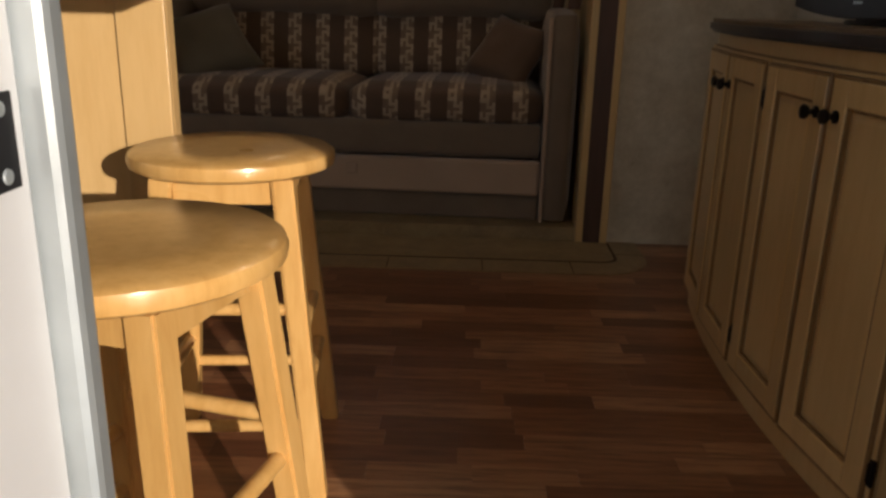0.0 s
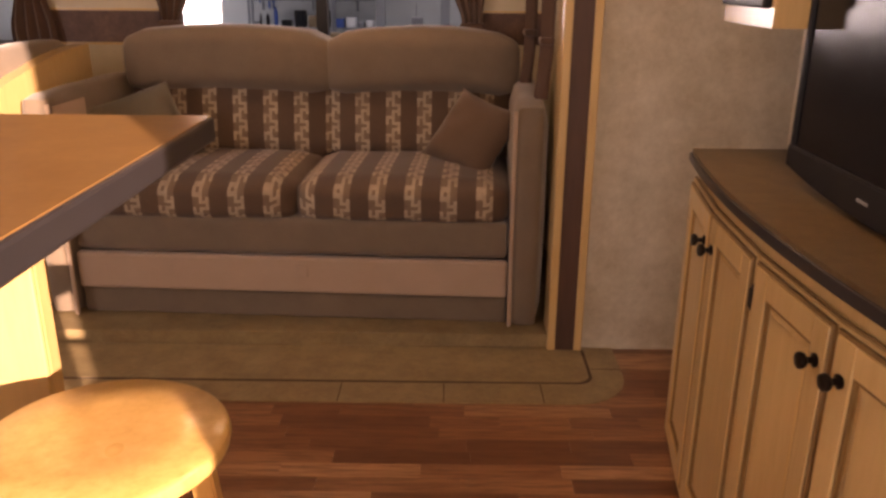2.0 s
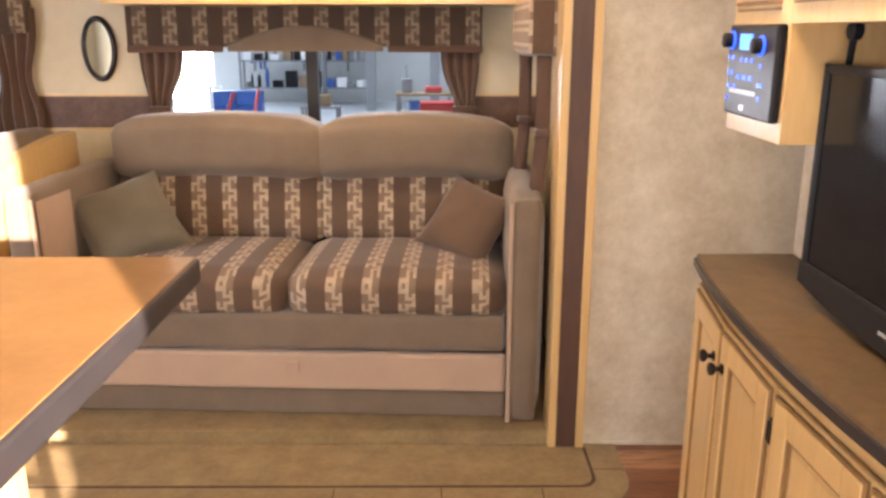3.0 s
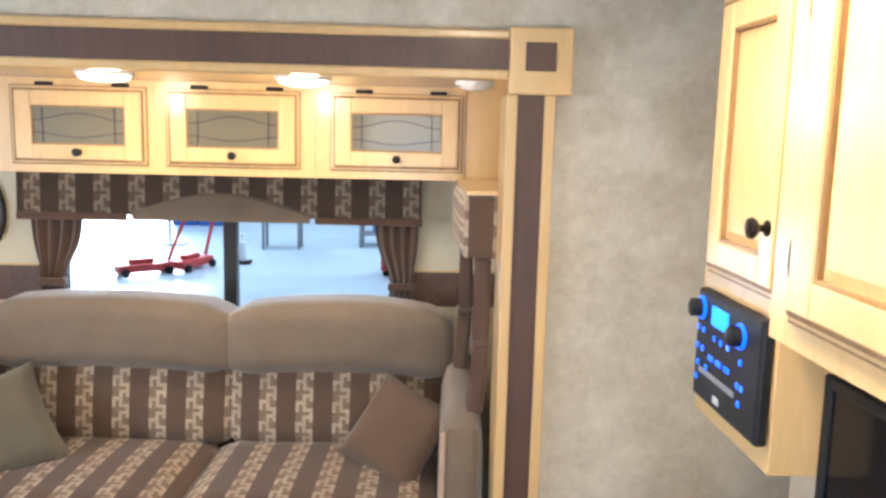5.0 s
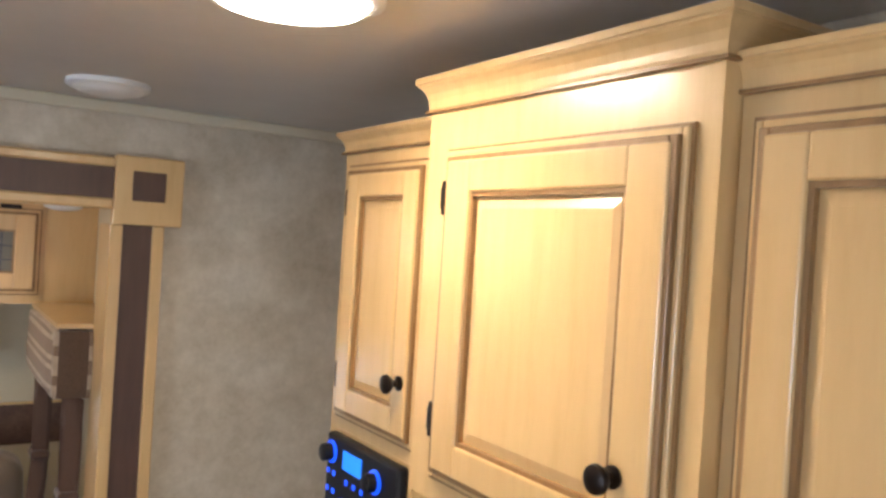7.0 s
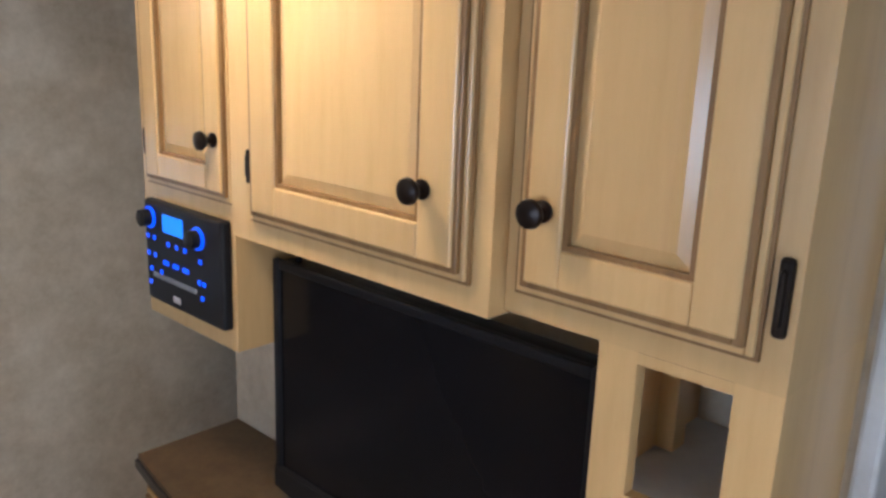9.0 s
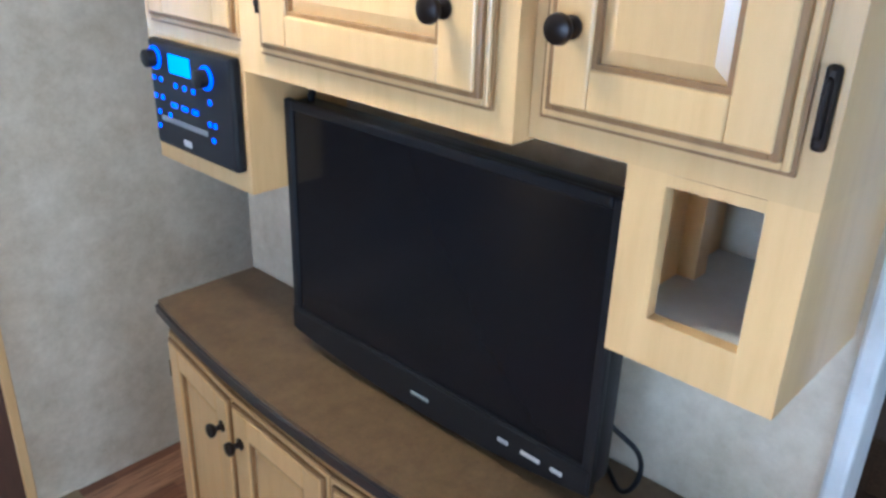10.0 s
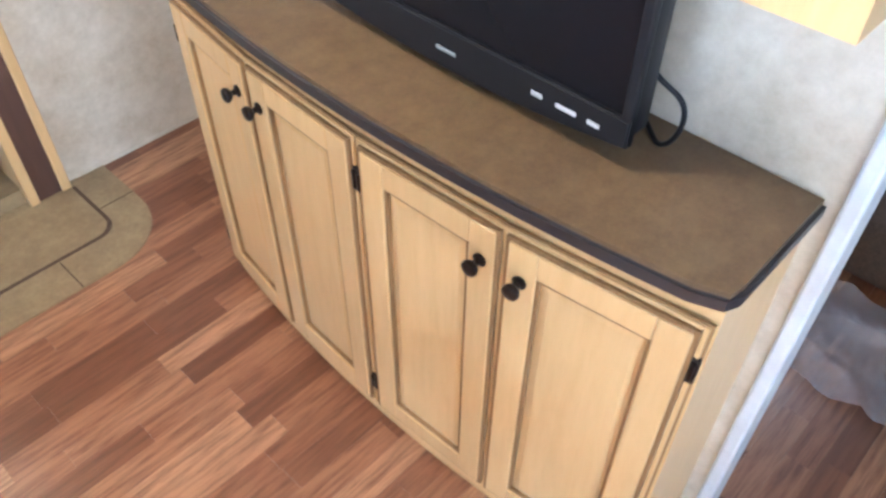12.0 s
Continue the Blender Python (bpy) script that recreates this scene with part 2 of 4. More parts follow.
# ---- mesh helpers ----
def box(bm, x0, x1, y0, y1, z0, z1, bevel=0.0, seg=2):
    r = bmesh.ops.create_cube(bm, size=1)
    m = Matrix.Translation(((x0 + x1) / 2, (y0 + y1) / 2, (z0 + z1) / 2)) @ Matrix.Diagonal((x1 - x0, y1 - y0, z1 - z0, 1))
    bmesh.ops.transform(bm, matrix=m, verts=r["verts"])
    if bevel:
        edges = list({e for v in r["verts"] for e in v.link_edges})
        bmesh.ops.bevel(bm, geom=edges, offset=bevel, segments=seg, affect="EDGES", profile=0.5)
    return bm


def boxes(*dims, bevel=0.0, seg=2):
    bm = bmesh.new()
    for d in dims:
        box(bm, *d, bevel=bevel, seg=seg)
    return bm


def lathe(profile, steps=24, m=None):
    """A turned shape from (radius, height) pairs."""
    bm = bmesh.new()
    rings = []
    for r, z in profile:
        rings.append([bm.verts.new((r * math.cos(2 * math.pi * k / steps), r * math.sin(2 * math.pi * k / steps), z)) for k in range(steps)])
    for a, b in zip(rings, rings[1:]):
        for k in range(steps):
            bm.faces.new((a[k], a[(k + 1) % steps], b[(k + 1) % steps], b[k]))
    bm.faces.new(rings[0][::-1])
    bm.faces.new(rings[-1])
    if m is not None:
        bmesh.ops.transform(bm, matrix=m, verts=bm.verts)
    return bm


def rod(a, b, r, n=12):
    a, b = Vector(a), Vector(b)
    m = Matrix.Translation(a) @ (b - a).to_track_quat("Z", "Y").to_matrix().to_4x4()
    return lathe([(r * 0.85, 0), (r, 0.02), (r, (b - a).length - 0.02), (r * 0.85, (b - a).length)], n, m)


def prism(outline, z0, z1, bevel=0.0, seg=3):
    """A slab with the given outline in x and y."""
    bm = bmesh.new()
    low = [bm.verts.new((x, y, z0)) for x, y in outline]
    high = [bm.verts.new((x, y, z1)) for x, y in outline]
    n = len(outline)
    bm.faces.new(low[::-1])
    top = bm.faces.new(high)
    for k in range(n):
        bm.faces.new((low[k], low[(k + 1) % n], high[(k + 1) % n], high[k]))
    bmesh.ops.recalc_face_normals(bm, faces=bm.faces)
    if bevel:
        bmesh.ops.bevel(bm, geom=[e for e in bm.edges if abs(e.verts[0].co.z - e.verts[1].co.z) < 1e-6], offset=bevel, segments=seg, affect="EDGES")
    return bm


def cushion(bm, x0, x1, y0, y1, z0, z1, r=0.05, puff=0.02, seg=4):
    """A soft block with rounded edges and slightly swollen faces."""
    r0 = len(bm.verts)
    t = bmesh.new()
    box(t, x0, x1, y0, y1, z0, z1)
    bmesh.ops.subdivide_edges(t, edges=t.edges[:], cuts=9, use_grid_fill=True)
    c = Vector(((x0 + x1) / 2, (y0 + y1) / 2, (z0 + z1) / 2))
    h = Vector(((x1 - x0) / 2, (y1 - y0) / 2, (z1 - z0) / 2))
    for v in t.verts:
        d = v.co - c
        q = Vector([max(-h[k] + r, min(h[k] - r, d[k])) for k in range(3)])
        e = d - q
        if e.length > 1e-6:
            e = e.normalized() * min(r, max(abs(e.x), abs(e.y), abs(e.z)))
        w = [1 - (d[k] / h[k]) ** 2 for k in range(3)]
        swell = Vector([puff * (d[k] / h[k]) ** 3 * max(0, w[(k + 1) % 3]) ** 0.5 * max(0, w[(k + 2) % 3]) ** 0.5 for k in range(3)])
        lump = noise.noise(v.co * 6) * 0.006
        v.co = c + q + e + swell + Vector((0, lump, lump))
    me = bpy.data.meshes.new("tmp")
    t.to_mesh(me)
    t.free()
    bm.from_mesh(me)
    bpy.data.meshes.remove(me)
    return bm


def mesh_of(name, bm, mat, smooth=False):
    me = bpy.data.meshes.new(name)
    bmesh.ops.recalc_face_normals(bm, faces=bm.faces)
    bm.to_mesh(me)
    bm.free()
    me.materials.append(mat)
    if smooth:
        me.polygons.foreach_set("use_smooth", [True] * len(me.polygons))
        me.set_sharp_from_angle(angle=radians(40))
    return me


def part(name, bm, mat, parent=None, label="", smooth=False):
    ob = new(name, mesh_of(name, bm, mat, smooth))
    if parent is not None:
        ob.parent = parent
    if label:
        ob["label"] = label
    return ob


def thing(name, label, category, group=""):
    return tagged(new(name), label, category, group)


def setting(name, bm, mat, label=""):
    return tagged(part(name, bm, mat), label, "", "", "structure")


# ---- structure ----
FLOOR_Z, CEIL_Z = 0.0, 2.13
SW = 3.64  # face of the wall that frames the slide-out
PX = 1.505  # face of the television partition
floor = setting("floor", boxes((-2.6, 3.3, 0.62, SW + 0.12, -0.08, -0.003)), GLAZE, "reddish strip laminate floor")
setting("ceiling", boxes((-2.72, 3.42, 0.5, SW + 0.13, CEIL_Z, CEIL_Z + 0.06)), CEILING, "pale grey ceiling panel")
setting("wall_north", boxes((1.113, 3.3, SW, SW + 0.12, -0.08, CEIL_Z), (-2.6, 1.113, SW, SW + 0.12, 1.97, CEIL_Z)), WALLPAPER, "beige marbled wallpaper wall")
setting("wall_west", boxes((-2.72, -2.6, 0.5, 1.0, -0.7, CEIL_Z), (-2.72, -2.6, 2.5, 4.9, -0.7, CEIL_Z), (-2.72, -2.6, 1.0, 2.5, -0.7, 1.0), (-2.72, -2.6, 1.0, 2.5, 1.7, CEIL_Z)), PLAINPAPER, "cream papered end wall")
setting("wall_east", boxes((3.3, 3.42, 0.5, SW + 0.12, -0.7, CEIL_Z)), WALLPAPER, "beige marbled end wall")
setting("wall_south", boxes((-2.6, 0.352, 0.6, 0.74, -0.7, CEIL_Z), (1.08, 3.3, 0.6, 0.74, -0.7, CEIL_Z), (0.352, 1.08, 0.6, 0.74, 1.95, CEIL_Z), (0.352, 1.08, 0.6, 0.74, -0.7, -0.08)), PLAINPAPER, "cream wall with the entry doorway")
setting("partition", boxes((PX, PX + 0.06, 1.70, 2.995, 0, CEIL_Z)), WALLPAPER, "marbled wallpaper partition behind the television")
setting("trim", boxes((PX - 0.012, PX + 0.072, 1.672, 1.70, 0, CEIL_Z), bevel=0.006), TRIMWHITE, "pale trim on the partition's end")
setting("cove_trim", boxes((-2.6, 3.3, SW - 0.018, SW, CEIL_Z - 0.03, CEIL_Z), bevel=0.006), PLAINPAPER, "narrow cove at the ceiling")
setting("baseboard", boxes((1.145, 3.3, SW - 0.004, SW, 0.0, 0.012)), WALLPAPER, "thin pale wall base")

# slide-out shell
SB = 4.72  # back wall face
WX0, WX1, WZ0, WZ1 = -0.66, 0.7, 0.95, 1.5
setting("slide_floor", boxes((-2.6, 1.09, SW + 0.001, SB, -0.07, 0.055)), VINYL, "tan stone-look slide-out floor")
setting("slide_ceiling", boxes((-2.6, 1.09, SW + 0.03, SB, 1.885, 1.945)), MAPLE, "cream slide-out ceiling")
LX0, LX1 = -2.3, -1.32
setting("wall_slide_back", boxes(
    (-2.6, LX0, SB, SB + 0.06, -0.05, 1.945), (LX0, LX1, SB, SB + 0.06, -0.05, 1.0), (LX0, LX1, SB, SB + 0.06, 1.55, 1.945),
    (LX1, WX0, SB, SB + 0.06, -0.05, 1.945), (WX1, 1.15, SB, SB + 0.06, -0.05, 1.945),
    (WX0, WX1, SB, SB + 0.06, -0.05, WZ0), (WX0, WX1, SB, SB + 0.06, WZ1, 1.945)), PLAINPAPER, "cream papered slide-out wall")
setting("wall_border", boxes((LX1 + 0.02, WX0 - 0.01, SB - 0.004, SB, 1.024, 1.166), (WX1 + 0.01, 1.088, SB - 0.004, SB, 1.024, 1.166)), BORDER, "dark brown wallpaper border")
setting("border_trim", boxes((LX1 + 0.02, WX0 - 0.01, SB - 0.008, SB, 1.167, 1.176), (WX1 + 0.01, 1.088, SB - 0.008, SB, 1.167, 1.176), (LX1 + 0.02, WX0 - 0.01, SB - 0.008, SB, 1.014, 1.023)), MAPLE, "cream border beading")
SY0, SY1 = 3.83, 4.24
setting("wall_slide_side", boxes((1.09, 1.14, SW + 0.121, SY0, -0.05, 1.945), (1.09, 1.14, SY1, SB, -0.05, 1.945), (1.09, 1.14, SY0, SY1, -0.05, 0.8), (1.09, 1.14, SY0, SY1, 1.43, 1.945)), PLAINPAPER, "cream slide-out side wall")

# framed trim of the slide-out
def slide_trim():
    t = thing("slide_trim", "cream and brown wood trim round the slide-out", "trim")
    t["kind"] = "structure"
    part("upright", boxes((1.014, 1.084, SW - 0.022, SW + 0.12, 0.0, 1.83)), WALNUT, t, "brown wrapped upright")
    part("edge_strip", boxes((0.985, 1.014, SW - 0.03, SW + 0.12, 0.0, 1.83), bevel=0.004), MAPLE, t, "cream edge strip")
    part("edge_strip", boxes((1.084, 1.113, SW - 0.03, SW + 0.12, 0.0, 1.83), bevel=0.004), MAPLE, t)
    part("corner_block", boxes((0.988, 1.153, SW - 0.036, SW + 0.0, 1.83, 2.0), bevel=0.004), MAPLE, t, "square cream corner block")
    part("block_inlay", boxes((1.029, 1.108, SW - 0.04, SW - 0.03, 1.89, 1.963), bevel=0.002), WALNUT, t, "small brown square inlay")
    part("header", boxes((-2.6, 0.988, SW - 0.022, SW + 0.03, 1.892, 1.968)), WALNUT, t, "brown header board")
    part("header_rail", boxes((-2.6, 0.988, SW - 0.034, SW + 0.03, 1.968, 1.992), bevel=0.006), MAPLE, t, "cream moulded rail")
    part("header_rail", boxes((-2.6, 0.988, SW - 0.034, SW + 0.03, 1.866, 1.892), bevel=0.006), MAPLE, t)
    return t


slide_trim()


# ---- windows ----
def slide_window():
    t = tagged(new("window_1"), "wide dark-framed sliding window behind the sofa", "window", "", "structure")
    f = 0.028
    part("window_frame", boxes((WX0, WX1, SB + 0.01, SB + 0.05, WZ0, WZ0 + f), (WX0, WX1, SB + 0.01, SB + 0.05, WZ1 - f, WZ1), (WX0, WX0 + f, SB + 0.01, SB + 0.05, WZ0 + f, WZ1 - f), (WX1 - f, WX1, SB + 0.01, SB + 0.05, WZ0 + f, WZ1 - f)), DARKGLASS, t, "black frame")
    part("mullion", boxes((-0.006, 0.046, SB - 0.002, SB + 0.05, WZ0 + f, WZ1 - f)), DARKGLASS, t, "black centre bar")
    for a, b in ((WX0 + f, -0.006), (0.046, WX1 - f)):
        p = part("pane", boxes((a, b, SB + 0.026, SB + 0.03, WZ0 + f, WZ1 - f)), GLASS, t)
        p.visible_shadow = False
    t2 = tagged(new("window_2"), "dinette window with black frame", "window", "", "structure")
    part("window_frame", boxes((LX0, LX1, SB + 0.01, SB + 0.05, 1.0, 1.028), (LX0, LX1, SB + 0.01, SB + 0.05, 1.522, 1.55), (LX1 - f, LX1, SB + 0.01, SB + 0.05, 1.028, 1.522), (LX0, LX0 + f, SB + 0.01, SB + 0.05, 1.028, 1.522)), DARKGLASS, t2)
    part("pane", boxes((LX0 + f, LX1 - f, SB + 0.026, SB + 0.03, 1.028, 1.522)), GLASS, t2).visible_shadow = False
    t3 = tagged(new("window_3"), "narrow side window of the slide-out", "window", "", "structure")
    part("window_frame", boxes((1.1, 1.13, SY0, SY1, 0.8, 0.822), (1.1, 1.13, SY0, SY1, 1.408, 1.43), (1.1, 1.13, SY0, SY0 + 0.02, 0.822, 1.408), (1.1, 1.13, SY1 - 0.02, SY1, 0.822, 1.408)), DARKGLASS, t3)
    part("pane", boxes((1.113, 1.117, SY0 + 0.02, SY1 - 0.02, 0.822, 1.408)), GLASS, t3).visible_shadow = False


slide_window()


# unseen window, added only as an opening for the fill lamp
def fill_window():
    t = tagged(new("window_4"), "unseen end-wall window added to frame a fill lamp", "window", "", "structure")
    part("window_frame", boxes((-2.7, -2.62, 1.0, 2.5, 1.0, 1.03), (-2.7, -2.62, 1.0, 2.5, 1.67, 1.7), (-2.7, -2.62, 1.0, 1.03, 1.03, 1.67), (-2.7, -2.62, 2.47, 2.5, 1.03, 1.67)), DARKGLASS, t)


fill_window()


def pleated(x0, x1, y, z0, z1, waves, amp, pinch=None, nz=14, axis="x"):
    """A hanging cloth with folds, drawn in at its tie-back; it has thickness."""
    bm = bmesh.new()
    nx = waves * 8
    front, back = [], []
    for j in range(nz + 1):
        v = j / nz
        z = z0 + (z1 - z0) * v
        lo, hi = x0, x1
        if pinch:
            zp, to, w = pinch
            k = math.exp(-((v - zp) / 0.22) ** 2)
            k = max(k, 0.35 * (1 - v)) if v < zp else k
            mid = to
            lo, hi = lo + (mid - w - lo) * k, hi + (mid + w - hi) * k
        rf, rb = [], []
        for i in range(nx + 1):
            u = i / nx
            a = lo + (hi - lo) * u
            d = amp * math.sin(u * waves * 2 * math.pi + 0.7 * math.sin(v * 3))
            p = (a, y + d, z) if axis == "x" else (y + d, a, z)
            q = (a, y + d + 0.004, z) if axis == "x" else (y + d + 0.004, a, z)
            rf.append(bm.verts.new(p))
            rb.append(bm.verts.new(q))
        front.append(rf)
        back.append(rb)
    for j in range(nz):
        for i in range(nx):
            bm.faces.new((front[j][i], front[j][i + 1], front[j + 1][i + 1], front[j + 1][i]))
            bm.faces.new((back[j][i], back[j + 1][i], back[j + 1][i + 1], back[j][i + 1]))
    for j in range(nz):
        for i in (0, nx):
            bm.faces.new((front[j][i], back[j][i], back[j + 1][i], front[j + 1][i]))
    return bm


def curtains():
    for label, x0, x1, to in (("brown tied-back drape beside the sofa window", -0.74, -0.54, -0.665), ("brown tied-back drape by the window's far edge", 0.6, 0.775, 0.71)):
        t = thing("curtain", label, "curtain", "sofa window drapes")
        part("drape", pleated(x0, x1, SB - 0.045, 0.88, 1.44, 4, 0.012, (0.42, to, 0.045)), DRAPE, t, smooth=True)
        part("tieback", boxes((to - 0.055, to + 0.055, SB - 0.064, SB - 0.026, 1.095, 1.125), bevel=0.008), DRAPE, t)
    t = thing("curtain", "brown drape at the dinette window", "curtain")
    part("drape", pleated(-1.42, -1.18, SB - 0.045, 0.95, 1.55, 4, 0.014, (0.5, -1.3, 0.07)), DRAPE, t, smooth=True)
    for y0, y1, xc in ((3.765, 3.86, 0.952), (4.2, 4.3, 0.935)):
        t = thing("curtain", "slim brown tied-back drape on the side window", "curtain", "side window drapes")
        bm = pleated(y0, y1, xc, 0.912, 1.37, 3, 0.02, (0.45, (y0 + y1) / 2, 0.03), axis="y")
        for v in bm.verts:
            v.co.x -= 0.11 * max(0.0, 1.1 - v.co.z) ** 1.3
        part("drape", bm, DRAPE, t, smooth=True)
        part("tieback", boxes((xc - 0.026, xc + 0.026, y0 + 0.008, y1 - 0.008, 1.1, 1.126), bevel=0.008), DRAPE, t)
    # valance with an arched lower edge
    t = thing("window_valance", "padded patterned valance with an arched lower edge", "valance")
    bm = bmesh.new()
    n = 48
    rows = []
    for k in range(n + 1):
        x = -0.768 + 1.552 * k / n
        s = abs(x - 0.01) / 0.776
        low = 1.372 + 0.012 * max(0.0, math.cos(min(1.0, abs(s - 0.5) / 0.28) * math.pi / 2)) - 0.0 * s - (0.012 if s > 0.8 else 0)
        rows.append([bm.verts.new(p) for p in ((x, SB - 0.085, low), (x, SB - 0.09, low + 0.03), (x, SB - 0.08, 1.556), (x, SB - 0.01, 1.556), (x, SB - 0.01, low))])
    for a, b in zip(rows, rows[1:]):
        for i in range(5):
            bm.faces.new((a[i], b[i], b[(i + 1) % 5], a[(i + 1) % 5]))
    bm.faces.new(rows[0])
    bm.faces.new(rows[-1][::-1])
    part("valance_board", bm, KEY_BACKLIT, t, smooth=True)
    for a, b in ((-0.77, -0.35), (0.37, 0.786)):
        part("hem_band", boxes((a, b, SB - 0.096, SB - 0.088, 1.362, 1.39), bevel=0.003), DRAPE, t, "plain brown hem")
    bm = bmesh.new()
    rows = []
    for k in range(25):
        u = k / 24
        x = -0.33 + 0.68 * u
        up = 1.40 + 0.075 * math.sin(math.pi * u)
        rows.append([bm.verts.new(p) for p in ((x, SB - 0.097, 1.366), (x, SB - 0.1, up - 0.01), (x, SB - 0.088, up), (x, SB - 0.086, 1.366))])
    for a, b in zip(rows, rows[1:]):
        for i in range(4):
            bm.faces.new((a[i], b[i], b[(i + 1) % 4], a[(i + 1) % 4]))
    bm.faces.new(rows[0])
    bm.faces.new(rows[-1][::-1])
    part("arched_panel", bm, TAUPE, t, "plain taupe arched panel", smooth=True)
    t = thing("window_valance", "boxy padded valance over the side window", "valance")
    part("padded_box", cushion(bmesh.new(), 0.89, 1.085, 3.75, 4.33, 1.372, 1.553, 0.015, 0.006), KEY_UP, t, "striped padded front", smooth=True)
    part("mounting_board", boxes((0.9, 1.085, 3.765, 4.32, 1.555, 1.567)), MAPLE, t, "thin wooden mounting board")
    t = thing("window_valance", "patterned valance over the dinette window", "valance")
    part("valance_board", cushion(bmesh.new(), -2.35, -1.2, SB - 0.09, SB - 0.01, 1.44, 1.6, 0.02, 0.004), KEY_BACKLIT, t, smooth=True)


curtains()


def oval_mirror():
    t = thing("wall_mirror", "small oval wall mirror in a dark beaded frame", "mirror")
    c = Vector((-0.925, SB - 0.012, 1.375))
    bm = bmesh.new()
    n, k = 40, 8
    rings = []
    for i in range(n):
        a = 2 * math.pi * i / n
        ring = []
        for j in range(k):
            b = 2 * math.pi * j / k
            r = 0.013 * math.cos(b)
            ring.append(bm.verts.new(c + Vector(((0.066 + r) * math.cos(a), 0.011 * math.sin(b), (0.13 + r) * math.sin(a)))))
        rings.append(ring)
    for i in range(n):
        a, b = rings[i], rings[(i + 1) % n]
        for j in range(k):
            bm.faces.new((a[j], b[j], b[(j + 1) % k], a[(j + 1) % k]))
    part("frame", bm, BRONZE, t, "dark beaded oval frame", smooth=True)
    disc = lathe([(1.0, 0), (1.0, 0.06)], 36, Matrix.Translation(c) @ Matrix.Rotation(radians(90), 4, "X") @ Matrix.Diagonal((0.064, 0.128, 0.05, 1)))
    part("glass", disc, MIRROR, t)


oval_mirror()


# ---- cabinet joinery ----
def knob(parent, place, out, r=0.0165):
    """A round knob on a flared stem that points along out."""
    m = Matrix.Translation(place) @ Vector(out).to_track_quat("Z", "Y").to_matrix().to_4x4()
    bm = lathe([(0.012, 0.0), (0.0125, 0.003), (0.006, 0.006), (0.0055, 0.014), (r * 0.8, 0.018), (r, 0.024), (r * 0.92, 0.029), (r * 0.5, 0.032)], 18, m)
    return part("knob", bm, BRONZE, parent, "dark bronze knob", smooth=True)


